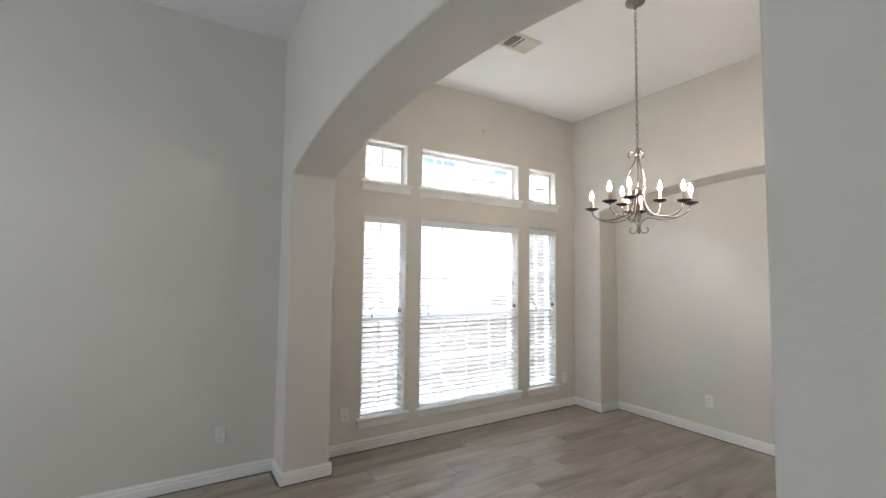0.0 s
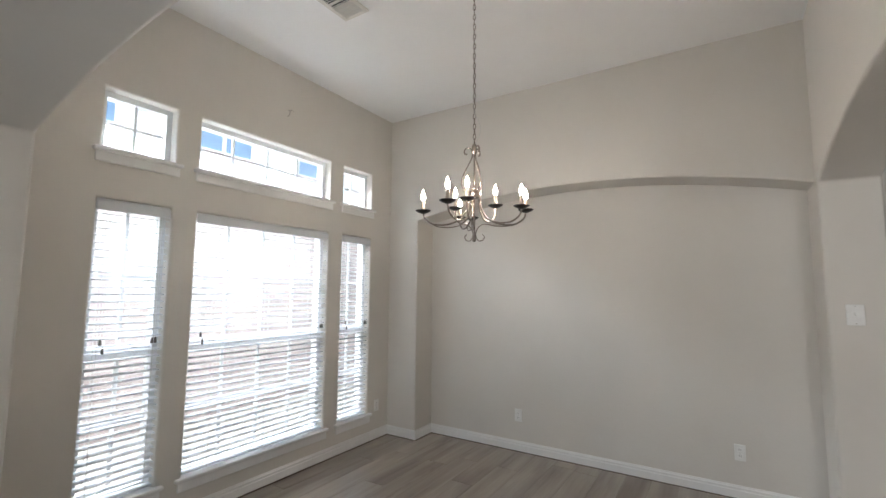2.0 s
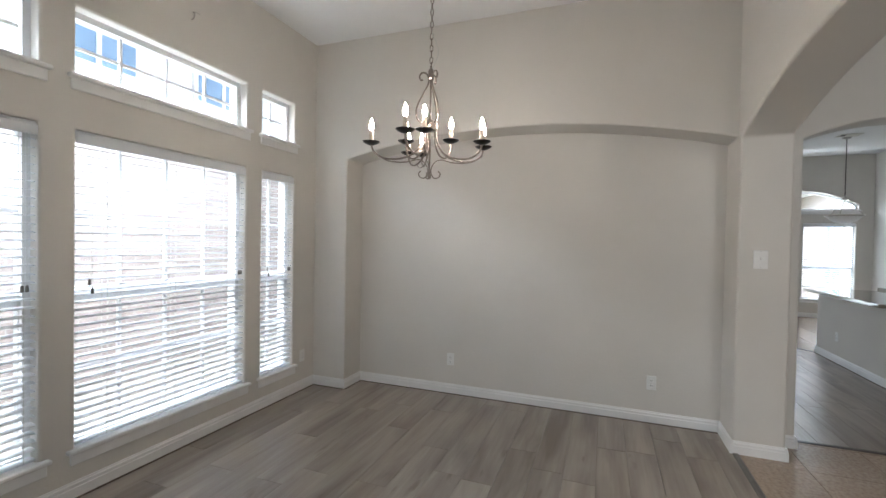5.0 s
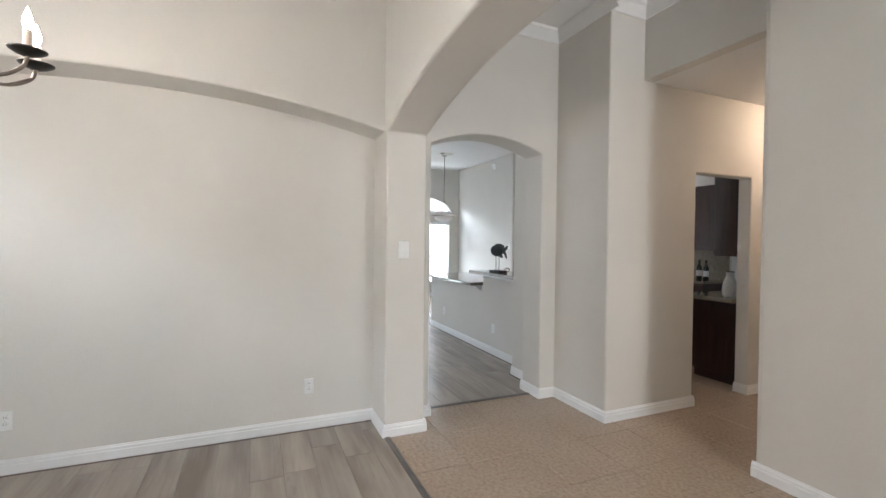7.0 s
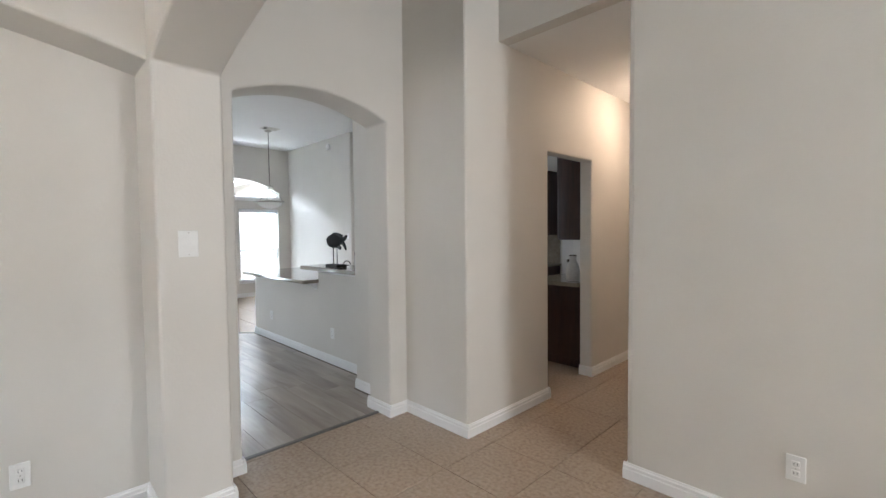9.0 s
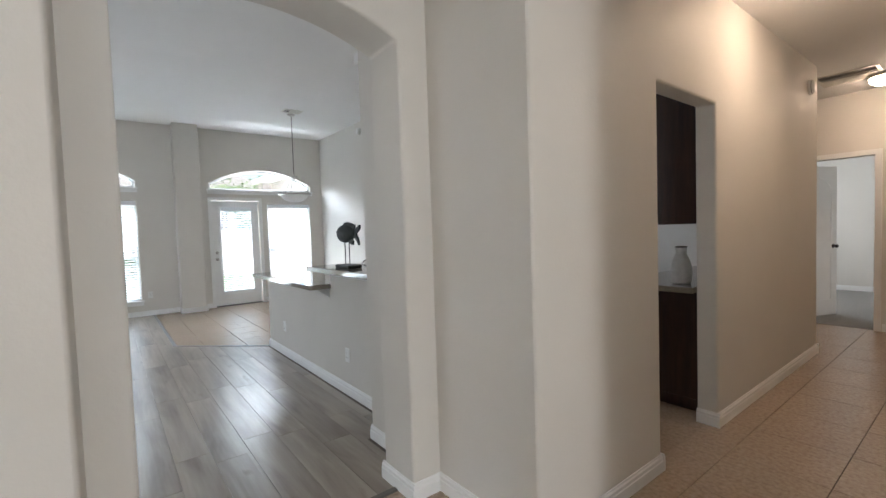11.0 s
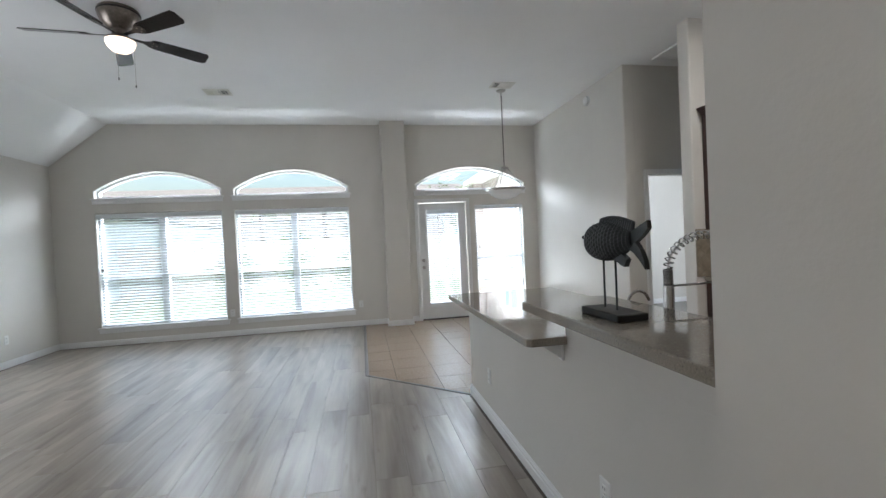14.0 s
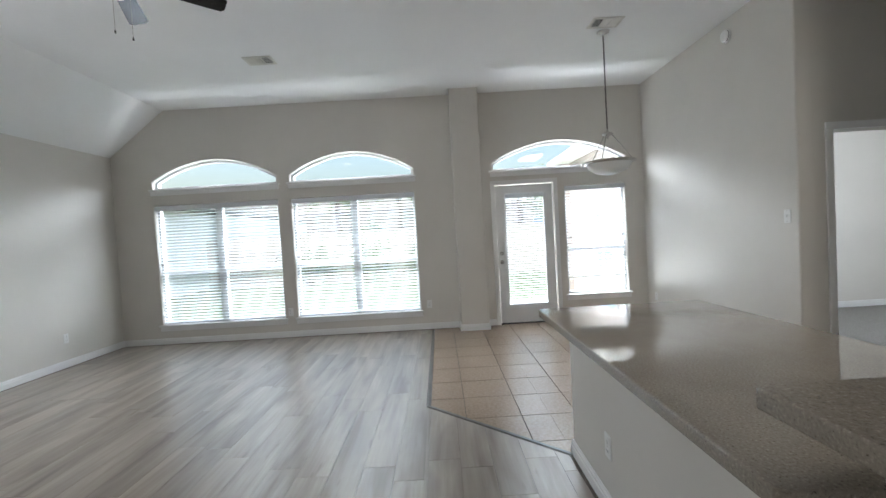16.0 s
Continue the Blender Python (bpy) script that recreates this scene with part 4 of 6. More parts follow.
def chandelier(x, y):
    """Nine candles on swept arms, turned and sized to fit the camera's view, under a pear of three scrolls."""
    me = empty("chandelier", x, y, H)
    part("canopy", lathe([(0.0, 0), (0.065, 0), (0.062, -0.012), (0.03, -0.028), (0.012, -0.034), (0.008, -0.055), (0, -0.056)], (x, y, H), 24), ANTIQUE, me, smooth=True)
    chain(me, x, y, 2.398, H - 0.06, ANTIQUE)
    part("cord", tube(curve_points([(x + 0.005, y, 2.37), (x + 0.022, y - 0.03, 2.47), (x + 0.012, y - 0.02, 2.53), (x - 0.006, y, 2.62), (x + 0.006, y, 3.05), (x, y, H - 0.04)], 8), 0.0022, 5), CORD, me)
    part("stem", tube([(x, y, 1.840), (x, y, 2.40)], 0.0055, 8), ANTIQUE, me)
    part("socket_cap", lathe([(0, 2.325), (0.015, 2.327), (0.016, 2.370), (0.010, 2.382), (0, 2.384)], (x, y, 0), 16), ANTIQUE, me, smooth=True)
    part("hub", lathe([(0, 2.052), (0.036, 2.054), (0.040, 2.062), (0.040, 2.092), (0.026, 2.098), (0.020, 2.112), (0, 2.116)], (x, y, 0), 20), ANTIQUE, me, smooth=True)
    part("finial", lathe([(0, 1.796), (0.007, 1.800), (0.011, 1.815), (0.005, 1.835), (0.009, 1.850), (0, 1.862)], (x, y, 0), 12), ANTIQUE, me, smooth=True)
    outer = [(a, r, 1.985) for a, r in ((108, 0.315), (178, 0.285), (-78, 0.278), (-53, 0.308), (46, 0.315), (31, 0.32))]
    inner = [(a, r, 2.022) for a, r in ((65, 0.199), (-170, 0.130), (-27, 0.155))]
    for turn, r, cup in outer + inner:
        c, s = math.cos(radians(turn)), math.sin(radians(turn))

        def at(u, z):
            return (x + u * c, y + u * s, z)
        if r > 0.2:
            line = curve_points([at(0.034, 2.062), at(0.04, 2.000), at(0.27 * r, 1.935), at(0.52 * r, 1.905), at(0.78 * r, 1.908), at(0.95 * r, 1.940), at(r, cup - 0.006)], 7)
        else:
            line = curve_points([at(0.034, 2.062), at(0.042, 1.985), at(0.45 * r, 1.935), at(0.72 * r, 1.925), at(0.93 * r, 1.955), at(r, cup - 0.006)], 7)
        arm = part("arm", tube(line, 0.0055, 8), ANTIQUE, me, smooth=True)
        p = at(r, cup)
        part("drip_cup", lathe([(0, -0.010), (0.010, -0.010), (0.030, -0.002), (0.044, 0.006), (0.047, 0.0105), (0.043, 0.010), (0.028, 0.003), (0.012, 0.0), (0, 0.0)], p, 24), DARK_METAL, arm, "dark bronze drip cup", smooth=True)
        part("candle", lathe([(0, 0), (0.0115, 0), (0.0115, 0.068), (0.009, 0.072), (0, 0.072)], p, 14), SLEEVE, arm, "cream candle sleeve", smooth=True)
        part("bulb", lathe([(0, 0.072), (0.007, 0.073), (0.0105, 0.082), (0.0125, 0.093), (0.0105, 0.108), (0.006, 0.120), (0.0025, 0.131), (0, 0.138)], p, 14), FLAME, arm, "lit flame-shaped bulb", smooth=True)
    for k in range(3):
        c, s = math.cos(radians(115 + 120 * k)), math.sin(radians(115 + 120 * k))
        part("scroll", tube(curve_points([(x + u * c, y + u * s, z) for u, z in ((0.034, 2.090), (0.062, 2.108), (0.076, 2.145), (0.068, 2.190), (0.042, 2.245), (0.016, 2.297), (0.012, 2.330), (0.024, 2.356), (0.046, 2.361), (0.060, 2.342), (0.054, 2.322), (0.042, 2.324))], 7), 0.0046, 7), ANTIQUE, me, smooth=True)
    for turn in (108, -66, 38):
        c, s = math.cos(radians(turn)), math.sin(radians(turn))
        part("scroll", tube(curve_points([(x + u * c, y + u * s, z) for u, z in ((0.285, 1.928), (0.22, 1.893), (0.13, 1.888), (0.06, 1.902), (0.022, 1.880), (0.008, 1.840), (0.022, 1.806), (0.046, 1.806), (0.058, 1.826), (0.046, 1.842))], 7), 0.0034, 7), ANTIQUE, me, smooth=True)
    return tagged(me, "brushed nickel nine-light candle chandelier, lit, hung on a chain", "chandelier")


chandelier(3.70, 2.82)

WALNUT = mottled("dark_fan_blade", (0.010, 0.008, 0.008), (0.020, 0.016, 0.015), 0.16, scale=3, stretch=(1, 1, 1))


def ceiling_fan(x, y, start):
    me = empty("ceiling_fan", x, y, H)
    part("motor_housing", lathe([(0, 0), (0.145, 0), (0.15, -0.015), (0.15, -0.05), (0.14, -0.085), (0.115, -0.125), (0.09, -0.15), (0.07, -0.165), (0, -0.165)], (x, y, H), 36), ANTIQUE, me, smooth=True)
    part("trim_band", lathe([(0.1495, -0.02), (0.154, -0.024), (0.154, -0.032), (0.1495, -0.036)], (x, y, H), 36), DARK_METAL, me, smooth=True)
    part("switch_cup", lathe([(0.06, -0.165), (0.055, -0.20), (0.075, -0.225), (0.105, -0.24), (0.11, -0.252), (0, -0.252)], (x, y, H), 30), ANTIQUE, me, smooth=True)
    part("light_bowl", lathe([(0.108, -0.25), (0.108, -0.262), (0.095, -0.30), (0.065, -0.332), (0.03, -0.345), (0, -0.348)], (x, y, H), 30), FAN_ON, me, "lit frosted glass bowl", smooth=True)
    n = 10
    outline = [(0.22, -0.045)] + [(0.22 + 0.43 * k / n, -0.055 - 0.014 * k / n) for k in range(1, n)] + [(0.665, -0.066), (0.685, -0.042), (0.685, 0.042), (0.665, 0.066)] + [(0.22 + 0.43 * k / n, 0.055 + 0.014 * k / n) for k in range(n - 1, 0, -1)] + [(0.22, 0.045)]
    for k in range(5):
        m = pose(x, y, H - 0.205, 0, 0, start + 72 * k) @ pose(0, 0, 0, -17, 0, 0)
        bm = prism([(u, v, 0) for u, v in outline], (0, 0, 0.006))
        bm.transform(m)
        blade = part("blade", bm, WALNUT, me, "dark walnut fan blade")
        bm = prism([(0.06, -0.012, -0.004), (0.17, -0.014, -0.004), (0.215, -0.038, -0.004), (0.275, -0.03, -0.004), (0.29, 0, -0.004), (0.275, 0.03, -0.004), (0.215, 0.038, -0.004), (0.17, 0.014, -0.004), (0.06, 0.012, -0.004)], (0, 0, 0.004))
        bm.transform(m)
        part("blade_iron", bm, DARK_METAL, blade, "dark metal blade bracket")
        bm = bmesh.new()
        for u, v in ((0.235, -0.02), (0.235, 0.02), (0.265, 0)):
            lathe([(0.006, -0.004), (0.005, -0.007), (0, -0.0075)], (u, v, 0), 8, bm)
        bm.transform(m)
        part("screws", bm, ANTIQUE, blade)
    for dx, dy, drop in ((0.07, 0.06, 0.52), (0.02, -0.09, 0.60)):
        pull = part("pull_chain", tube([(x + dx, y + dy, H - 0.23), (x + dx, y + dy, H - drop)], 0.0016, 5), ANTIQUE, me)
        part("pull", lathe([(0, 0), (0.005, -0.004), (0.006, -0.02), (0, -0.03)], (x + dx, y + dy, H - drop), 10), DARK_METAL, pull)
    return tagged(me, "five-blade dark walnut ceiling fan with lit glass bowl", "ceiling fan")


ceiling_fan(9.42, 1.89, -50)


def pendant(x, y):
    me = empty("pendant_light", x, y, H)
    part("canopy", lathe([(0, 0), (0.065, 0), (0.06, -0.014), (0.03, -0.028), (0, -0.03)], (x, y, H), 24), NICKEL, me, smooth=True)
    chain(me, x, y, 2.40, H - 0.03, DARK_METAL)
    part("cord", tube([(x + 0.004, y, 2.36), (x - 0.004, y + 0.004, 2.8), (x, y, H - 0.02)], 0.003, 6), DARK_METAL, me)
    part("hub", lathe([(0, 2.385), (0.012, 2.38), (0.012, 2.36), (0.05, 2.345), (0.06, 2.335), (0.05, 2.325), (0.012, 2.315), (0.01, 2.29), (0, 2.285)], (x, y, 0), 20), NICKEL, me, smooth=True)
    for k in range(3):
        a = radians(25 + 120 * k)
        part("arm", tube([(x + 0.045 * math.cos(a), y + 0.045 * math.sin(a), 2.33), (x + 0.262 * math.cos(a), y + 0.262 * math.sin(a), 2.045)], 0.006, 8), NICKEL, me, smooth=True)
    part("rim", lathe([(0.225, 2.035), (0.255, 2.052), (0.275, 2.048), (0.272, 2.036), (0.24, 2.022), (0.225, 2.026)], (x, y, 0), 40), NICKEL, me, "brushed nickel rim", smooth=True)
    part("bowl", lathe([(0.236, 2.028), (0.20, 1.972), (0.14, 1.932), (0.07, 1.912), (0, 1.907), (0, 1.912), (0.07, 1.917), (0.138, 1.937), (0.196, 1.977), (0.23, 2.03)], (x, y, 0), 36), OPAL, me, "white opal glass bowl", smooth=True)
    return tagged(me, "opal glass bowl pendant light with nickel rim, unlit", "pendant light")


pendant(11.11, -1.975)


def flush_lamp(x, y, z):
    me = empty("ceiling_light", x, y, z)
    part("base", lathe([(0, 0), (0.15, 0), (0.16, -0.02), (0.15, -0.04), (0.14, -0.042)], (x, y, z), 30), NICKEL, me, smooth=True)
    part("diffuser", lathe([(0.145, -0.035), (0.135, -0.075), (0.09, -0.105), (0.02, -0.115), (0, -0.115)], (x, y, z), 30), BOWL_ON, me, "lit frosted glass diffuser", smooth=True)
    part("finial", lathe([(0, -0.112), (0.012, -0.117), (0.014, -0.128), (0.006, -0.142), (0, -0.146)], (x, y, z), 14), NICKEL, me, smooth=True)
    return tagged(me, "flush nickel ceiling light with lit frosted bowl", "ceiling light", "hall ceiling lights")


flush_lamp(4.25, -2.80, 2.80)
flush_lamp(4.36, -5.75, 2.80)


# ---- kitchen ----
def granite_material():
    mat, tree, b = shader("speckled_granite", (0.32, 0.28, 0.24), 0.04, spec=0.9)
    n1 = noise_at(tree, 160.0, 2.0, None, 0.6)
    n2 = noise_at(tree, 7.0, 4.0)
    r1 = ramp(tree, n1.outputs["Fac"], [(0.27, (0.10, 0.086, 0.066)), (0.37, (0.245, 0.215, 0.172)), (0.60, (0.295, 0.26, 0.212)), (0.74, (0.40, 0.365, 0.31))])
    r2 = ramp(tree, n2.outputs["Fac"], [(0.3, (0.90, 0.89, 0.88)), (0.7, (1, 1, 1))])
    mul = tree.nodes.new("ShaderNodeMix")
    mul.data_type, mul.blend_type = "RGBA", "MULTIPLY"
    mul.inputs[0].default_value = 1.0
    tree.links.new(r1.outputs[0], mul.inputs[6])
    tree.links.new(r2.outputs[0], mul.inputs[7])
    tree.links.new(mul.outputs[2], b.inputs["Base Color"])
    return mat


GRANITE = granite_material()
CHERRY = mottled("dark_cherry_wood", (0.024, 0.010, 0.008), (0.056, 0.023, 0.017), 0.3, scale=2.2, bump=0.06, bump_scale=8, stretch=(14, 14, 1.5), dist=0.002)
STEEL = mottled("brushed_steel", (0.50, 0.50, 0.49), (0.60, 0.60, 0.59), 0.26, 1.0, scale=30)
SPLASH = mottled("tumbled_stone_tile", (0.24, 0.20, 0.145), (0.36, 0.31, 0.235), 0.5, scale=16, bump=0.2, bump_scale=50)
DARK_GLASS = mottled("black_glass", (0.008, 0.008, 0.009), (0.014, 0.014, 0.015), 0.06, scale=5)

# half wall of the bar, raised along its nearer part
tagged(part("wall_bar", box(6.10, 9.09, -1.03, -0.89, 0, 0.865), PAINT), "greige half wall under the breakfast bar", "wall", kind="structure")
tagged(part("wall_bar_raised", box(6.10, 7.235, -1.029, -0.891, 0.86, 1.03), PAINT), "greige raised half wall under the upper bar", "wall", kind="structure")
tagged(part("bar_trim", box(6.12, 7.22, -0.89, -0.872, 0.985, 1.03, bevel=0.005), TRIM), "white trim under the raised bar top", "trim", kind="structure")
tagged(part("bar_trim_low", box(7.26, 9.06, -0.89, -0.872, 0.83, 0.865, bevel=0.005), TRIM), "white trim under the low bar top", "trim", kind="structure")


def counter(name, outline, z0, z1, label):
    me = empty(name, outline[0][0], outline[0][1], z0)
    bm = prism([(x, y, z0) for x, y in outline], (0, 0, z1 - z0))
    bmesh.ops.bevel(bm, geom=list(bm.edges), offset=0.005, segments=2, affect="EDGES", profile=0.5)
    part("slab", bm, GRANITE, me)
    return tagged(me, label, "countertop")


counter("low_bar", [(7.235, -1.66), (9.06, -1.66), (9.06, -0.722), (9.035, -0.70), (7.245, -0.70), (7.225, -0.722), (7.225, -1.03), (7.235, -1.031)], 0.866, 0.906, "speckled brown granite low bar top, polished")
counter("raised_bar", [(6.125, -1.13), (7.275, -1.13), (7.292, -1.112), (7.292, -0.716), (7.276, -0.70), (6.125, -0.70)], 1.031, 1.071, "speckled brown granite raised bar top, polished")
counter("sink_counter", [(6.125, -1.66), (7.232, -1.66), (7.232, -1.034), (6.125, -1.034)], 0.866, 0.906, "speckled brown granite sink counter")
bracket = empty("bar_bracket", 7.27, -0.89, 0.86)
part("web", prism([(7.262, -0.889, 0.865), (7.262, -0.78, 0.865), (7.262, -0.79, 0.855), (7.262, -0.87, 0.80), (7.262, -0.889, 0.80)], (0.02, 0, 0)), TRIM, bracket)
part("cleat", box(7.252, 7.292, -0.889, -0.877, 0.785, 0.865, bevel=0.003), TRIM, bracket)
tagged(bracket, "white wooden bracket under the bar top", "bracket")


def cabinet(name, x0, x1, y0, y1, z0, z1, facing, doors, label, drawers=0.0, toe=True, crown=0.0, handle=False):
    """A cabinet box with framed doors facing +x, -x, +y or -y."""
    me = empty(name, (x0 + x1) / 2, (y0 + y1) / 2, z0)
    foot = z0 + 0.1 if toe else z0
    part("body", box(x0, x1, y0, y1, foot, z1, bevel=0.002), CHERRY, me)
    if toe:
        part("toe_kick", box(x0 + 0.05, x1 - 0.05, y0 + 0.05, y1 - 0.05, z0, foot), CHERRY, me)
    if facing in "+x-x":
        out = 1 if facing == "+x" else -1
        at, a0, a1 = on_wall("x", x1 if out > 0 else x0, -out), y0, y1
    else:
        out = 1 if facing == "+y" else -1
        at, a0, a1 = on_wall("y", y1 if out > 0 else y0, -out), x0, x1
    tops = [(foot + 0.015, z1 - 0.015 - drawers, True)]
    if drawers:
        tops.append((z1 - drawers, z1 - 0.02, False))
    for k in range(doors):
        p, q = a0 + (a1 - a0) * k / doors + 0.012, a0 + (a1 - a0) * (k + 1) / doors - 0.012
        for lo, hi, tall in tops:
            leaf = part("door" if tall else "drawer_front", wbox(at, p, q, -0.014, -0.001, lo, hi), CHERRY, me)
            s = 0.055 if tall else 0.03
            bm = wbox(at, p, p + s, -0.021, -0.014, lo, hi)
            wbox(at, q - s, q, -0.021, -0.014, lo, hi, bm)
            wbox(at, p + s, q - s, -0.021, -0.014, lo, lo + s, bm)
            wbox(at, p + s, q - s, -0.021, -0.014, hi - s, hi, bm)
            part("rail_frame", bm, CHERRY, leaf)
            if tall:
                part("raised_panel", wbox(at, p + s + 0.02, q - s - 0.02, -0.019, -0.013, lo + s + 0.02, hi - s - 0.02, bevel=0.004), CHERRY, leaf)
    if crown:
        n = 4
        bm = bmesh.new()
        for k in range(n):
            g = 0.012 + 0.045 * (k / (n - 1)) ** 1.4
            box(x0 - g, x1 + (g if facing != "-x" else 0), y0 - (g if facing != "+y" else 0), y1 + g, z1 + crown * k / n, z1 + crown * (k + 1) / n - 0.0005, bm)
        part("crown", bm, CHERRY, me)
    return tagged(me, label, "cabinet", "kitchen cabinets")


cabinet("base_cabinet", 6.13, 9.08, -1.62, -1.034, 0, 0.864, "-y", 5, "dark cherry base cabinets under the bar", 0.16)
cabinet("wall_cabinet", 8.71, 9.045, -3.80, -3.275, 1.36, 2.46, "-x", 1, "dark cherry wall cabinet with crown", toe=False, crown=0.07)
cabinet("wall_cabinet", 8.64, 9.045, -4.56, -3.803, 1.87, 2.64, "-x", 2, "dark cherry wall cabinet above the microwave", toe=False, crown=0.07)
cabinet("base_cabinet", 8.46, 9.045, -3.84, -3.265, 0, 0.864, "-x", 1, "dark cherry base cabinet beside the range", 0.16)
counter("range_counter", [(8.43, -3.845), (9.045, -3.845), (9.045, -3.245), (8.43, -3.245)], 0.866, 0.906, "speckled brown granite counter beside the range")
cabinet("base_cabinet", 4.875, 5.46, -4.12, -2.55, 0, 0.864, "+x", 3, "dark cherry base cabinets along the hall wall", 0.16)
counter("side_counter", [(4.875, -4.14), (5.49, -4.14), (5.49, -2.40), (4.875, -2.40)], 0.866, 0.906, "speckled brown granite counter by the doorway")
cabinet("wall_cabinet", 4.875, 5.17, -4.0, -2.55, 1.33, 2.50, "+x", 3, "dark cherry wall cabinets along the hall wall", toe=False)
cabinet("base_cabinet", 6.45, 8.42, -4.745, -4.16, 0, 0.864, "+y", 4, "dark cherry base cabinets on the kitchen's back wall", 0.16)
counter("back_counter", [(6.43, -4.745), (9.045, -4.745), (9.045, -4.62), (8.42, -4.62), (8.42, -4.13), (6.43, -4.13)], 0.866, 0.906, "speckled brown granite counter on the back wall")
cabinet("wall_cabinet", 6.45, 8.42, -4.745, -4.42, 1.36, 2.36, "+y", 4, "dark cherry wall cabinets on the kitchen's back wall", toe=False)


def splash(name, at, a0, a1, z0, z1, size=0.105):
    """Diagonal stone tiles in a bed of grout."""
    me = tagged(part(name, wbox(at, a0, a1, -0.006, -0.0005, z0, z1), GROUT), "beige diagonal stone tile backsplash", "backsplash", kind="structure")
    c = size / math.sqrt(2)
    n = int((a1 - a0) / c) + 2
    for i in range(-1, n + 1):
        for j in range(-1, int((z1 - z0) / c) + 2):
            if (i + j) % 2:
                continue
            ca, cz, r = a0 + i * c, z0 + j * c, c - 0.003
            poly = [(ca - r, cz), (ca, cz - r), (ca + r, cz), (ca, cz + r)]
            for t in (lambda x, y: x - a0, lambda x, y: a1 - x, lambda x, y: y - z0, lambda x, y: z1 - y):
                out = []
                for p, q in zip(poly, poly[1:] + poly[:1]):
                    u, v = t(*p), t(*q)
                    if u >= 0:
                        out.append(p)
                    if u * v < 0:
                        out.append((p[0] + u / (u - v) * (q[0] - p[0]), p[1] + u / (u - v) * (q[1] - p[1])))
                poly = out
                if len(poly) < 3:
                    break
            if len(poly) > 2:
                part("tile", prism([at(a, -0.006, z) for a, z in poly], Vector(at(0, -0.005, 0)) - Vector(at(0, 0, 0))), SPLASH, me)
    return me


splash("backsplash_range", on_wall("x", 9.05, 1), -4.745, -3.165, 0.907, 1.37)
splash("backsplash_back", on_wall("y", -4.75, -1), 6.45, 9.04, 0.907, 1.36)

micro = empty("microwave", 8.85, -4.18, 1.37)
part("body", box(8.66, 9.045, -4.56, -3.806, 1.375, 1.865, bevel=0.006), BLACK_PLASTIC, micro)
part("door", box(8.635, 8.66, -4.40, -3.81, 1.40, 1.82, bevel=0.004), DARK_GLASS, micro, "black glass microwave door")
part("control_panel", box(8.637, 8.66, -4.555, -4.41, 1.40, 1.82, bevel=0.003), BLACK_PLASTIC, micro)
part("vent_strip", box(8.632, 8.66, -4.555, -3.81, 1.825, 1.862, bevel=0.003), STEEL, micro, "steel vent strip")
part("bottom_strip", box(8.64, 8.66, -4.555, -3.81, 1.377, 1.398), STEEL, micro)
tagged(micro, "black over-the-range microwave under the wall cabinet", "microwave")

oven = empty("range", 8.75, -4.22, 0)
part("body", box(8.44, 9.03, -4.605, -3.85, 0.0, 0.90, bevel=0.005), BLACK_PLASTIC, oven)
part("cooktop", box(8.41, 9.03, -4.61, -3.848, 0.902, 0.918, bevel=0.004), BLACK_PLASTIC, oven)
part("front_trim", box(8.40, 8.415, -4.60, -3.855, 0.885, 0.917, bevel=0.003), STEEL, oven)
part("oven_door", box(8.415, 8.44, -4.595, -3.86, 0.18, 0.80, bevel=0.005), DARK_GLASS, oven, "black glass oven door")
part("handle", tube([(8.375, -4.56, 0.77), (8.375, -3.90, 0.77)], 0.011, 10), STEEL, oven, smooth=True)
part("side_trim", box(8.41, 8.442, -3.857, -3.845, 0.1, 0.90), STEEL, oven)
for cx in (8.56, 8.86):
    for cy in (-4.42, -4.04):
        bm = bmesh.new()
        for k in range(4):
            a = math.pi * k / 4
            dx, dy = 0.12 * math.cos(a), 0.12 * math.sin(a)
            tube([(cx - dx, cy - dy, 0.943), (cx + dx, cy + dy, 0.943)], 0.005, 6, bm)
        tube([(cx + 0.12 * math.cos(2 * math.pi * k / 20), cy + 0.12 * math.sin(2 * math.pi * k / 20), 0.938) for k in range(21)], 0.005, 6, bm)
        for sx in (-0.085, 0.085):
            for sy in (-0.085, 0.085):
                tube([(cx + sx, cy + sy, 0.918), (cx + sx, cy + sy, 0.94)], 0.005, 6, bm)
        grate = part("burner_grate", bm, DARK_METAL, oven)
        part("burner_cap", lathe([(0, 0.918), (0.045, 0.918), (0.045, 0.93), (0.03, 0.935), (0, 0.935)], (cx, cy, 0), 16), DARK_METAL, grate)
tagged(oven, "black gas range with cast grates beside the counter", "range")


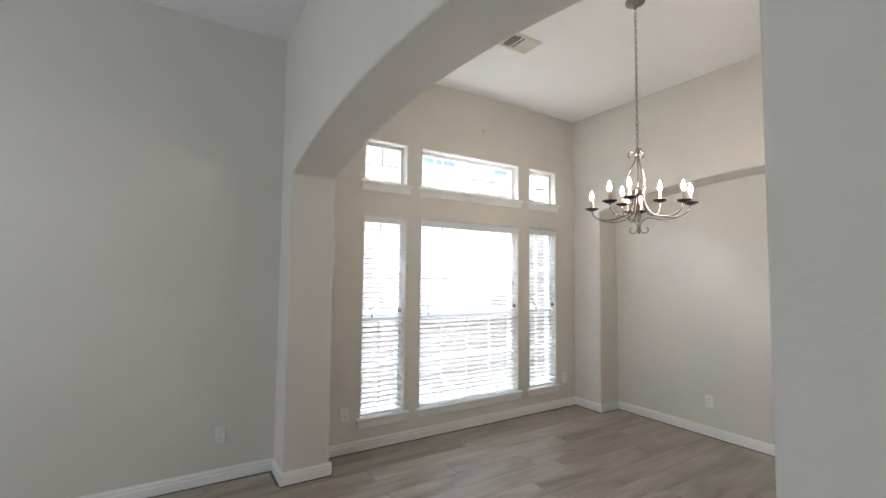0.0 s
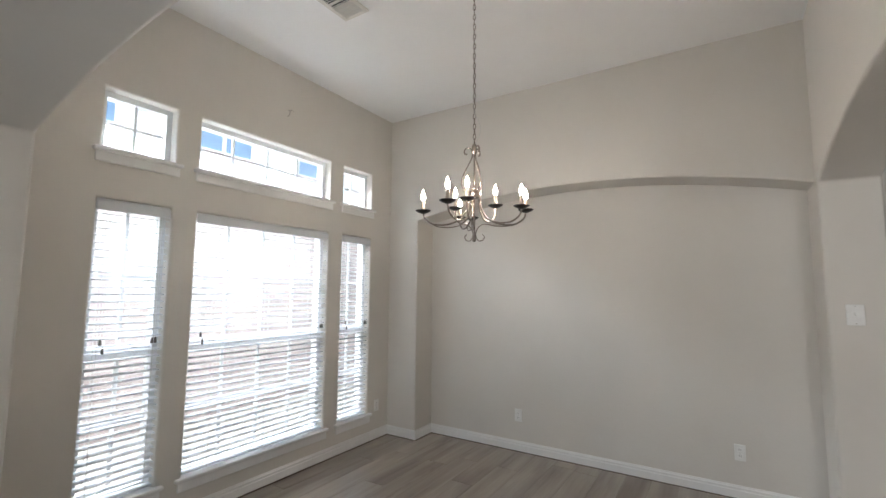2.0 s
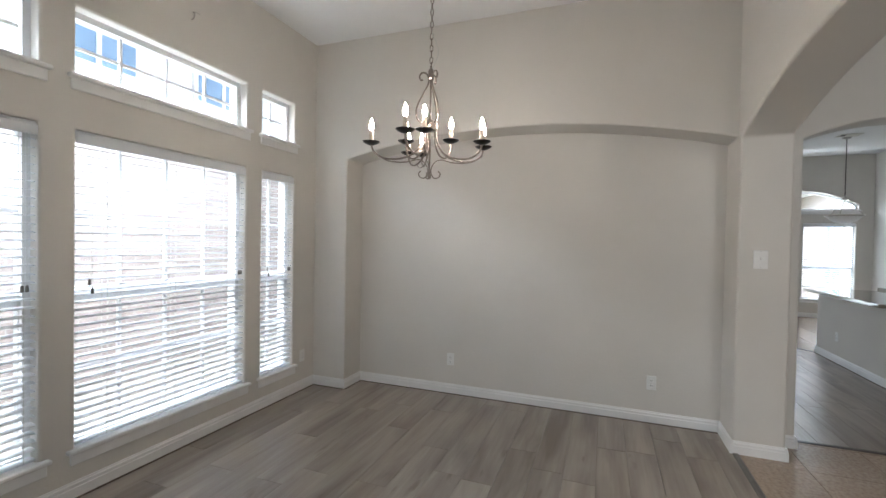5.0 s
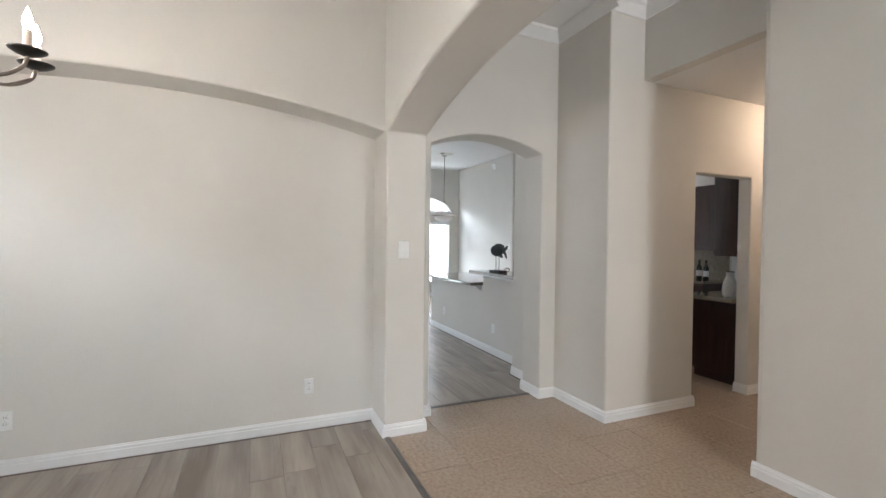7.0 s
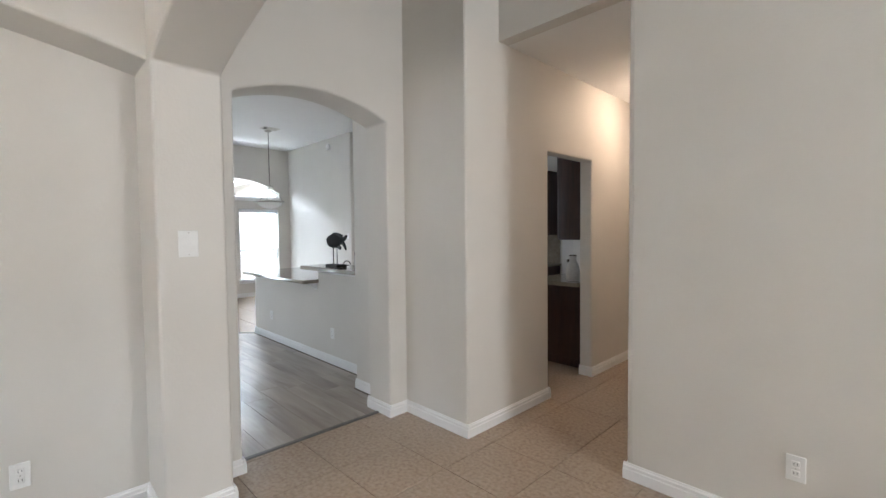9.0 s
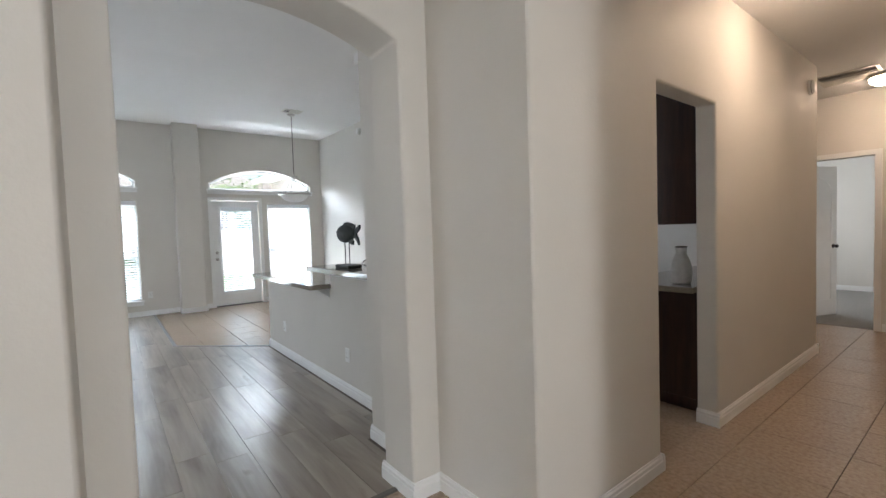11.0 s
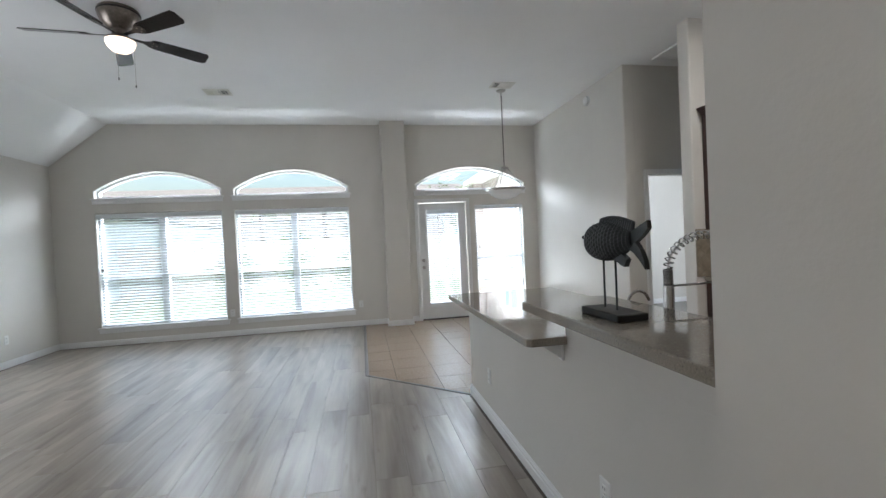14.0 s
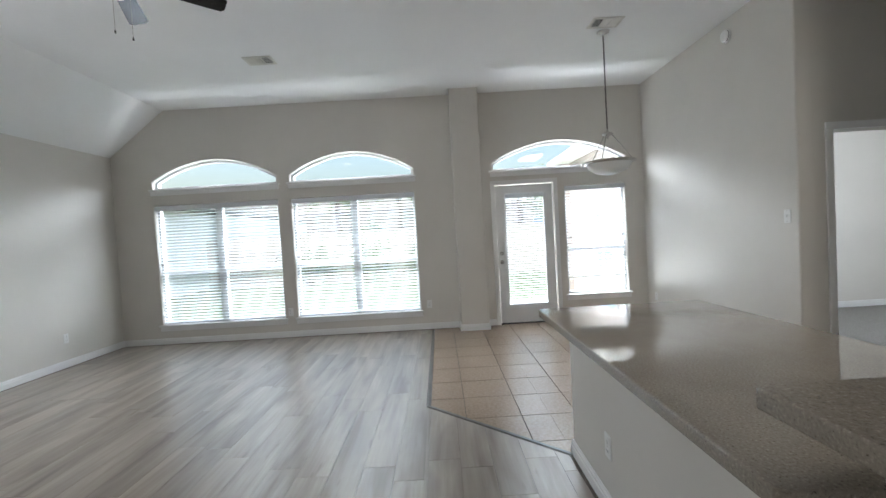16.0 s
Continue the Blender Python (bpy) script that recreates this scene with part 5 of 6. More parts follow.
def faucet(x, y, z):
    """A tall spring-neck kitchen faucet: post, coil over an arched hose, docking arm, spray head."""
    me = empty("kitchen_faucet", x, y, z)
    part("base", lathe([(0, 0), (0.028, 0), (0.028, 0.012), (0.021, 0.018), (0.021, 0.235), (0.018, 0.243), (0, 0.243)], (x, y, z), 20), STEEL, me, smooth=True)
    arc = [Vector((x, y - 0.177 + 0.177 * math.cos(a), z + 0.300 + 0.140 * math.sin(a))) for a in [math.pi * k / 34 for k in range(35)]]
    hose = [Vector((x, y, z + 0.235))] + arc[:31] + [Vector((x, y - 0.352, z + 0.30)), Vector((x, y - 0.342, z + 0.25))]
    part("hose", tube(hose, 0.0045, 8), NICKEL, me, "grey hose inside the spring", smooth=True)

    def winding(name, line, turns, radius, wire):
        coil, total = [], len(line) - 1
        for k in range(turns * 12 + 1):
            u = k / (turns * 12) * total
            i = min(int(u), total - 1)
            p = line[i].lerp(line[i + 1], u - i)
            w = (line[i + 1] - line[i]).normalized()
            s1 = Vector((1, 0, 0))
            a = 2 * math.pi * k / 12
            coil.append(p + radius * (math.cos(a) * s1 + math.sin(a) * w.cross(s1)))
        part(name, tube(coil, wire, 6), STEEL, me, smooth=True)

    winding("coil_collar", [Vector((x, y, z + 0.240)), Vector((x, y, z + 0.305))], 11, 0.0165, 0.0030)
    winding("coil_spring", arc[:31], 18, 0.0165, 0.0028)
    winding("coil_collar", [arc[29], arc[31]], 6, 0.0165, 0.0030)
    part("docking_arm", tube([(x, y, z + 0.238), (x, y - 0.330, z + 0.240)], 0.0048, 8), STEEL, me, smooth=True)
    head = part("spray_head", lathe([(0, 0.092), (0.027, 0.092), (0.029, 0.100), (0.027, 0.108), (0.018, 0.116), (0.0165, 0.195), (0.0195, 0.200), (0.0195, 0.232), (0.010, 0.262), (0, 0.264)], (x, y - 0.345, z), 20), STEEL, me, smooth=True)
    part("docking_ring", lathe([(0.0185, 0.194), (0.0205, 0.196), (0.0205, 0.202), (0.0185, 0.204)], (x, y - 0.345, z), 18), DARK_METAL, head, smooth=True)
    part("lever", tube([(x + 0.02, y, z + 0.1), (x + 0.05, y, z + 0.11), (x + 0.085, y, z + 0.15)], 0.006, 8), STEEL, me, smooth=True)
    return tagged(me, "brushed steel spring-neck kitchen faucet", "faucet")


faucet(6.93, -1.198, 0.906)
tap = empty("filter_faucet", 7.15, -1.15, 0.906)
part("base", lathe([(0, 0), (0.02, 0), (0.018, 0.02), (0.009, 0.03), (0, 0.03)], (7.15, -1.15, 0.906), 16), STEEL, tap, smooth=True)
part("spout", tube(curve_points([(7.15, -1.15, 0.93), (7.15, -1.152, 1.03), (7.15, -1.175, 1.082), (7.15, -1.21, 1.10), (7.15, -1.245, 1.088), (7.15, -1.268, 1.055)], 8), 0.0065, 8), STEEL, tap, smooth=True)
part("lever", tube([(7.15, -1.15, 0.97), (7.18, -1.14, 0.985)], 0.004, 6), STEEL, tap)
tagged(tap, "slim steel filtered water faucet with arched spout", "faucet")


# ---- ornaments ----
def fish_sculpture():
    """A carved fish on two rods over a block, one mesh: scaled body, ribbed fins, pale face."""
    bm = bmesh.new()
    n, m, yc = 76, 96, -0.86
    x_nose, x_tail = 6.972, 6.655
    # half height and middle height along the body, nose to tail root
    keys = [(0.0, 0.006, 1.340), (0.05, 0.026, 1.341), (0.14, 0.046, 1.342), (0.28, 0.062, 1.341), (0.45, 0.069, 1.341), (0.62, 0.066, 1.341), (0.78, 0.052, 1.342), (0.90, 0.036, 1.345), (1.0, 0.027, 1.348)]

    def along(u):
        for (u0, h0, z0), (u1, h1, z1) in zip(keys, keys[1:]):
            if u <= u1:
                w = (u - u0) / (u1 - u0)
                w = w * w * (3 - 2 * w) * 0.35 + w * 0.65
                return h0 + (h1 - h0) * w, z0 + (z1 - z0) * w
        return keys[-1][1:]

    rings = []
    for i in range(n + 1):
        u = i / n
        h, zc = along(u)
        t, ring = h * 0.60, []
        row, in_row = i // 4, i % 4
        for k in range(m):
            a = 2 * math.pi * k / m
            scale = 0.0 if u < 0.15 else 0.0048 * (0.25, 0.75, 1.0, 0.6)[in_row] * math.sin(math.pi * ((k + 2 * (row % 2)) % 4 + 0.5) / 4)
            ring.append(bm.verts.new((x_nose + (x_tail - x_nose) * u, yc + (t + scale) * math.cos(a), zc + (h + scale) * math.sin(a))))
        rings.append(ring)
    for i in range(n):
        for k in range(m):
            f = bm.faces.new((rings[i][k], rings[i][(k + 1) % m], rings[i + 1][(k + 1) % m], rings[i + 1][k]))
            f.material_index = 1 if i < 0.15 * n else 0
            f.smooth = i < 0.15 * n
    bm.faces.new(rings[0]).material_index = 1
    bm.faces.new(rings[-1])

    def fin(points, t, ribs=0):
        """A fin plate, thinner at its rim, with raised ribs fanned from its root."""
        root = Vector((sum(p[0] for p in points[:2]) / 2, yc, sum(p[1] for p in points[:2]) / 2))
        prism([(x, yc - t / 2, z) for x, z in points], (0, t, 0), bm)
        rim = [Vector((x, yc, z)) for x, z in points[2:]]
        for k in range(ribs):
            u = k / max(1, ribs - 1) * (len(rim) - 1)
            i = min(int(u), len(rim) - 2)
            end = rim[i].lerp(rim[i + 1], u - i)
            tube([root.lerp(end, 0.1), root.lerp(end, 0.97)], [0.007, 0.0045], 6, bm)

    fin([(6.69, 1.330), (6.69, 1.378), (6.645, 1.374), (6.605, 1.388), (6.573, 1.404), (6.570, 1.380), (6.598, 1.356), (6.632, 1.337)], 0.016, 7)
    fin([(6.69, 1.365), (6.69, 1.318), (6.645, 1.302), (6.612, 1.276), (6.588, 1.250), (6.590, 1.276), (6.606, 1.306), (6.632, 1.337)], 0.016, 7)
    fin([(6.77, 1.285), (6.715, 1.300), (6.681, 1.280), (6.697, 1.253), (6.722, 1.260)], 0.018, 4)
    for k in range(18):
        x = 6.850 - 0.0112 * k
        u = (k + 1) / 18
        top = 1.408 + 0.026 * math.sin(math.pi * min(1.0, 0.18 + 0.72 * u)) - 0.012 * u
        foot = 1.395 - 0.030 * max(0.0, u - 0.35)
        tube([(x, yc, foot), (x - 0.010, yc, top)], [0.0085, 0.0062], 8, bm)
    for x in (6.838, 6.762):
        tube([(x, yc, 1.09), (x, yc, 1.30)], 0.0038, 8, bm)
    box(6.668, 6.906, -0.917, -0.80, 1.072, 1.097, bm, 0.003)
    for s in (-1, 1):
        eye = bmesh.ops.create_uvsphere(bm, u_segments=12, v_segments=8, radius=0.006)
        bmesh.ops.translate(bm, verts=eye["verts"], vec=(6.935, yc + s * 0.024, 1.358))
    ob = part("fish_sculpture", bm, mottled("black_carved_wood", (0.004, 0.006, 0.0056), (0.009, 0.012, 0.0115), 0.5, scale=30, bump=0.3, bump_scale=80))
    ob.data.materials.append(mottled("silver_leaf", (0.45, 0.43, 0.42), (0.66, 0.64, 0.62), 0.45, 0.1, scale=30))
    return tagged(ob, "black carved wooden fish with silver face on a stand", "sculpture")


fish_sculpture()

CERAMIC = mottled("white_ceramic", (0.62, 0.61, 0.60), (0.72, 0.71, 0.70), 0.3, scale=30)
vase = empty("vase", 5.03, -2.60, 0.906)
bm = lathe([(0, 0), (0.05, 0), (0.062, 0.012)] + [(0.062 + 0.012 * math.sin(math.pi * k / 26) - 0.028 * (k / 26) ** 2 + 0.0016 * (k % 2), 0.012 + 0.20 * k / 26) for k in range(27)] + [(0.036, 0.235), (0.038, 0.262), (0.034, 0.262), (0.031, 0.235), (0.04, 0.15), (0, 0.14)], (5.03, -2.60, 0.906), 40)
part("body", bm, CERAMIC, vase, smooth=True)
part("rim", lathe([(0.0385, 0.258), (0.040, 0.262), (0.034, 0.266), (0.032, 0.26)], (5.03, -2.60, 0.906), 30), DARK_METAL, vase, "dark rim")
tagged(vase, "white ribbed ceramic vase with dark rim on the counter", "vase")
BOTTLE = mottled("dark_wine_glass", (0.006, 0.010, 0.006), (0.012, 0.018, 0.011), 0.08, scale=6)
for x, y in ((6.58, -4.40), (6.72, -4.44)):
    me = empty("wine_bottle", x, y, 0.906)
    part("glass", lathe([(0, 0), (0.036, 0), (0.038, 0.006), (0.038, 0.18), (0.032, 0.21), (0.016, 0.235), (0.0145, 0.295), (0.0165, 0.297), (0.0165, 0.308), (0, 0.308)], (x, y, 0.906), 24), BOTTLE, me, smooth=True)
    part("label", lathe([(0.0384, 0.06), (0.0386, 0.061), (0.0386, 0.145), (0.0384, 0.146)], (x, y, 0.906), 24), CERAMIC, me, "pale paper label", smooth=True)
    part("capsule", lathe([(0.0152, 0.25), (0.0172, 0.296), (0.0172, 0.309), (0, 0.3095)], (x, y, 0.906), 18), BLACK_PLASTIC, me, "black foil capsule", smooth=True)
    tagged(me, "dark wine bottle with pale label on the counter", "bottle", "wine bottles")


# ---- outdoors ----
GRASS = mottled("lawn", (0.08, 0.11, 0.035), (0.15, 0.19, 0.07), 0.9, scale=6, bump=1.0, bump_scale=60, dist=0.03, spec=0.2)
SIDING = mottled("pale_siding", (0.62, 0.61, 0.60), (0.70, 0.69, 0.68), 0.7, scale=2)
FENCE = mottled("weathered_cedar", (0.40, 0.36, 0.31), (0.55, 0.50, 0.44), 0.85, scale=2.5, bump=0.4, bump_scale=14, stretch=(8, 8, 0.8))
SHINGLE = mottled("roof_shingle", (0.16, 0.14, 0.13), (0.26, 0.24, 0.22), 0.9, scale=9, bump=0.6, bump_scale=22)
CONCRETE = mottled("patio_concrete", (0.42, 0.40, 0.37), (0.54, 0.52, 0.48), 0.85, scale=3, bump=0.2, bump_scale=70)
# the sky's reflection is painted into these panes as a mottled blue
PANE_BLUE = mottled("painted_sky_pane", (0.13, 0.20, 0.31), (0.20, 0.28, 0.40), 0.3, scale=0.8)


def brick_material():
    mat, tree, b = shader("red_brown_brick", (0.3, 0.2, 0.16), 0.85)
    co = tree.nodes.new("ShaderNodeNewGeometry")
    sep = tree.nodes.new("ShaderNodeSeparateXYZ")
    tree.links.new(co.outputs["Position"], sep.inputs[0])
    add = tree.nodes.new("ShaderNodeMath")
    tree.links.new(sep.outputs[0], add.inputs[0])
    tree.links.new(sep.outputs[1], add.inputs[1])
    join = tree.nodes.new("ShaderNodeCombineXYZ")
    tree.links.new(add.outputs[0], join.inputs[0])
    tree.links.new(sep.outputs[2], join.inputs[1])
    br = node(tree, "ShaderNodeTexBrick", Scale=1.0)
    br.inputs["Color1"].default_value = (0.40, 0.33, 0.31, 1)
    br.inputs["Color2"].default_value = (0.30, 0.25, 0.24, 1)
    br.inputs["Mortar"].default_value = (0.45, 0.43, 0.41, 1)
    br.inputs["Mortar Size"].default_value = 0.006
    br.inputs["Brick Width"].default_value = 0.205
    br.inputs["Row Height"].default_value = 0.068
    tree.links.new(join.outputs[0], br.inputs["Vector"])
    tree.links.new(br.outputs["Color"], b.inputs["Base Color"])
    relief(tree, b, br.outputs["Fac"], -0.6, 0.006)
    return mat


BRICK = brick_material()
tagged(part("ground", box(-150, 250, -150, 150, -0.6, -0.2), GRASS), "mown lawn ground", "ground", kind="structure")
tagged(part("patio", box(13.05, 15.6, -3.4, -0.2, -0.25, -0.06, bevel=0.01), CONCRETE), "pale concrete patio slab", "patio", kind="structure")

MULCH = mottled("pale_gravel_mulch", (0.24, 0.20, 0.17), (0.40, 0.36, 0.31), 0.95, scale=9, bump=0.8, bump_scale=40, dist=0.02)
tagged(part("mulch_bed", box(-8, 13, 4.84, 7.3, -0.25, -0.17), MULCH), "brown bark mulch strip between the houses", "ground", kind="structure")


def far_window(parent, at, a0, a1, z0, z1, cols=2):
    fr = part("window", wbox(at, a0, a1, -0.05, 0.0, z0, z1), SIDING, parent)
    part("pane", wbox(at, a0 + 0.06, a1 - 0.06, -0.06, -0.05, z0 + 0.06, z1 - 0.06), PANE_BLUE, fr)
    bm = bmesh.new()
    for k in range(1, cols):
        a = a0 + (a1 - a0) * k / cols
        wbox(at, a - 0.025, a + 0.025, -0.075, -0.06, z0 + 0.05, z1 - 0.05, bm)
    wbox(at, a0 + 0.05, a1 - 0.05, -0.07, -0.06, (z0 + z1) / 2 - 0.02, (z0 + z1) / 2 + 0.02, bm)
    part("sash_bars", bm, TRIM, fr)


house = empty("neighbour_house", 3, 7.6, -0.2)
SIDE = on_wall("y", 7.3, 1)
part("lower_wall", wbox(SIDE, -8, 13, 0, 0.2, -0.25, 3.05), BRICK, house, "red-brown brick lower wall")
part("upper_wall", wbox(SIDE, -8, 13, 0.05, 0.25, 3.05, 6.2), SIDING, house, "pale siding upper wall")
part("band", wbox(SIDE, -8, 13, -0.03, 0.05, 3.0, 3.14), TRIM, house)
part("roof", prism([(-8.5, 6.9, 6.1), (-8.5, 6.9, 6.25), (-8.5, 13.0, 9.0), (-8.5, 14.0, 6.1)], (22, 0, 0)), SHINGLE, house)
for a in (0.8, 2.6, 4.3, 6.0, 8.2):
    far_window(house, on_wall("y", 7.35, 1), a, a + 0.95, 3.32, 4.6)
for a in (-1.0, 8.0):
    far_window(house, SIDE, a, a + 0.9, 0.8, 2.2)
FAR = on_wall("y", 8.8, 1)
part("rear_wall", wbox(FAR, 13.001, 36, 0, 0.2, -0.25, 2.75), SIDING, house, "pale siding rear wall")
part("rear_roof", prism([(13.55, 8.4, 2.7), (13.55, 8.4, 2.85), (13.55, 12.5, 4.1), (13.55, 14.0, 2.7)], (23, 0, 0)), SHINGLE, house)
tagged(house, "two-storey neighbour house, brick below and pale siding above", "house")

wing = empty("house_wing", 14.5, -3.6, -0.2)
WING = on_wall("y", -3.35, -1)
part("wall", wbox(WING, 13.045, 17.2, 0, 0.3, -0.25, 2.9), BRICK, wing, "red-brown brick wing wall")
part("soffit", box(13.06, 17.5, -3.9, -2.95, 2.9, 3.02), TRIM, wing)
far_window(wing, WING, 14.4, 15.3, 0.5, 2.1)
part("corner_pier", box(17.0, 17.45, -3.6, -3.1, -0.25, 2.9), BRICK, wing, "red-brown brick corner pier")
tagged(wing, "brick wing of the house beside the patio", "house")

fence = empty("fence", 23.0, 0, -0.2)
rng = random.Random(5)
mesh = bpy.data.meshes.new("board")
bm = box(-0.011, 0.011, -0.069, 0.069, 0, 1.85)
bm.to_mesh(mesh)
bm.free()
mesh.materials.append(FENCE)
for k in range(230):
    ob = new("board", mesh)
    ob.parent, ob.matrix_parent_inverse = fence, fence.matrix_basis.inverted()
    ob.location = (23.0 + rng.uniform(-0.006, 0.006), -24.6 + 0.145 * k, -0.2 + rng.uniform(-0.015, 0.015))
for z in (0.1, 0.8, 1.4):
    part("rail", box(23.015, 23.055, -24.6, 8.7, z, z + 0.09), FENCE, fence)
tagged(fence, "weathered cedar board fence behind the lawn", "fence")

LEAF = mottled("foliage", (0.10, 0.14, 0.06), (0.19, 0.25, 0.11), 0.7, scale=1.4)
BARK = mottled("bark", (0.09, 0.07, 0.055), (0.17, 0.14, 0.11), 0.9, scale=8, bump=0.6, bump_scale=20)


def leafy(name, x, y, z, trunk, radius, height, count, seed, label, category):
    """A tapered trunk with limbs and a crown of many small leaf clumps."""
    rng = random.Random(seed)
    me = empty(name, x, y, z)
    if trunk:
        bm = tube([(x, y, z), (x + 0.05, y + 0.04, z + trunk * 0.5), (x - 0.03, y + 0.1, z + trunk + height * 0.3)], [0.16, 0.12, 0.06], 9)
        for k in range(6):
            a = rng.uniform(0, 6.28)
            tube([(x, y, z + trunk * 0.8), (x + radius * 0.35 * math.cos(a), y + radius * 0.35 * math.sin(a), z + trunk + height * 0.25), (x + radius * 0.7 * math.cos(a), y + radius * 0.7 * math.sin(a), z + trunk + height * rng.uniform(0.4, 0.7))], [0.07, 0.045, 0.015], 6, bm)
        part("trunk", bm, BARK, me)
    verts, faces = [], []
    lumps = [(rng.gauss(0, 0.42), rng.gauss(0, 0.42), rng.uniform(0.1, 0.9)) for _ in range(22)]
    for _ in range(count):
        lx, ly, lz = rng.choice(lumps)
        c = Vector((x + radius * (lx + rng.gauss(0, 0.17)), y + radius * (ly + rng.gauss(0, 0.17)), z + trunk + height * (lz + rng.gauss(0, 0.1))))
        a, b = Vector((rng.gauss(0, 1), rng.gauss(0, 1), rng.gauss(0, 1))).normalized(), Vector((rng.gauss(0, 1), rng.gauss(0, 1), rng.gauss(0, 1))).normalized()
        s = rng.uniform(0.06, 0.13)
        i = len(verts)
        verts += [c - a * s, c + b * s * 0.5, c + a * s, c - b * s * 0.5]
        faces.append((i, i + 1, i + 2, i + 3))
    mesh = bpy.data.meshes.new("crown")
    mesh.from_pydata(verts, [], faces)
    finish(new("crown", mesh), LEAF, me)
    return tagged(me, label, category)


FROND = mottled("palm_frond", (0.13, 0.17, 0.07), (0.22, 0.28, 0.12), 0.55, scale=2.0)


def palm(x, y, tall, seed):
    """A ringed trunk and a head of arching fronds, each a rib with leaflets on both sides."""
    rng = random.Random(seed)
    me = empty("palm_tree", x, y, -0.2)
    part("trunk", tube([(x, y, -0.2), (x + 0.05, y, tall * 0.5), (x + 0.02, y + 0.04, tall - 0.1)], [0.19, 0.14, 0.11], 10), BARK, me)
    for k in range(22):
        a, lift = rng.uniform(0, 6.28), rng.uniform(-0.2, 1.1)
        c, s, reach = math.cos(a), math.sin(a), rng.uniform(1.1, 1.6)
        rib = [Vector((x + c * reach * u, y + s * reach * u, tall - 0.15 + lift * 1.0 * u - (0.55 + 0.5 * lift) * u * u * 1.3)) for u in [i / 9 for i in range(10)]]
        verts, faces = [], []
        for i in range(1, 10):
            w = (rib[i] - rib[i - 1]).normalized()
            for side in (-1, 1):
                out = Vector((-s, c, 0)) * side
                for step in (0.0, 0.5):
                    p = rib[i - 1].lerp(rib[i], step)
                    tip = p + (out * 0.75 + w * 0.75 - Vector((0, 0, 0.35))) * 0.30 * math.sin(math.pi * (0.2 + 0.75 * i / 10))
                    j = len(verts)
                    verts += [p - w * 0.018, p + w * 0.018, tip]
                    faces.append((j, j + 1, j + 2))
        mesh = bpy.data.meshes.new("frond")
        mesh.from_pydata(verts, [], faces)
        frond = finish(new("frond", mesh), FROND, me)
        part("rib", tube(rib, 0.012, 4), FROND, frond)
    return tagged(me, "palm tree with arching green fronds behind the fence", "palm tree")


for i, (x, y, tall) in enumerate([(26.0, 4.3, 3.5), (26.6, 1.6, 3.6), (25.8, -3.8, 3.7)]):
    palm(x, y, tall, 50 + i)
for i, (x, y, trunk, r, h) in enumerate([(25.4, 3.0, 0.5, 1.5, 2.0), (25.2, -0.6, 0.5, 1.6, 2.0), (27.0, -6.5, 1.8, 2.6, 3.0)]):
    leafy("tree", x, y, -0.2, trunk, r, h, 1700, 10 + i, "leafy green garden tree behind the fence", "tree")
for i, (y, r) in enumerate([(4.6, 0.9), (2.4, 0.8), (0.6, 1.0), (-1.6, 0.9)]):
    leafy("shrub", 22.2, y, -0.2, 0.05, r, 1.3, 900, 30 + i, "green garden shrub before the fence", "shrub")
back = empty("back_house", 40, 0, -0.2)
BACK = on_wall("x", 40, 1)
part("wall", wbox(BACK, -14, 16, 0, 0.4, -0.25, 3.4), BRICK, back)
part("roof", prism([(39.2, -15, 3.3), (39.2, -15, 3.5), (44.5, -9, 6.6), (49, -15, 3.3)], (0, 32, 0)), SHINGLE, back)
for a in (-9, -3, 4, 10):
    far_window(back, BACK, a, a + 1.6, 0.9, 2.4)
tagged(back, "brick house with shingle roof beyond the garden", "house")


# ---- floors ----
def clip(poly, inside):
    """The part of a convex outline where inside(x, y) >= 0 (a straight edge)."""
    out = []
    for p, q in zip(poly, poly[1:] + poly[:1]):
        u, v = inside(*p), inside(*q)
        if u >= 0:
            out.append(p)
        if u * v < 0:
            s = u / (u - v)
            out.append((p[0] + s * (q[0] - p[0]), p[1] + s * (q[1] - p[1])))
    return out


def edges_of(region):
    tests = []
    for (x0, y0), (x1, y1) in zip(region, region[1:] + region[:1]):
        tests.append(lambda x, y, x0=x0, y0=y0, x1=x1, y1=y1: (x1 - x0) * (y - y0) - (y1 - y0) * (x - x0))
    return tests


def slab(poly, top, thick, lip):
    """A flat piece with its upper edge eased by lip."""
    cx, cy = sum(p[0] for p in poly) / len(poly), sum(p[1] for p in poly) / len(poly)
    verts, n = [], len(poly)
    low = [(x, y, top - thick) for x, y in poly]
    mid = [(x, y, top - lip) for x, y in poly]
    up = []
    for x, y in poly:
        d = math.hypot(x - cx, y - cy) or 1
        up.append((x - (x - cx) / d * lip, y - (y - cy) / d * lip, top))
    verts = low + mid + up
    faces = [tuple(range(2 * n, 3 * n))]
    for i in range(n):
        j = (i + 1) % n
        faces += [(i, j, n + j, n + i), (n + i, n + j, 2 * n + j, 2 * n + i)]
    return verts, faces


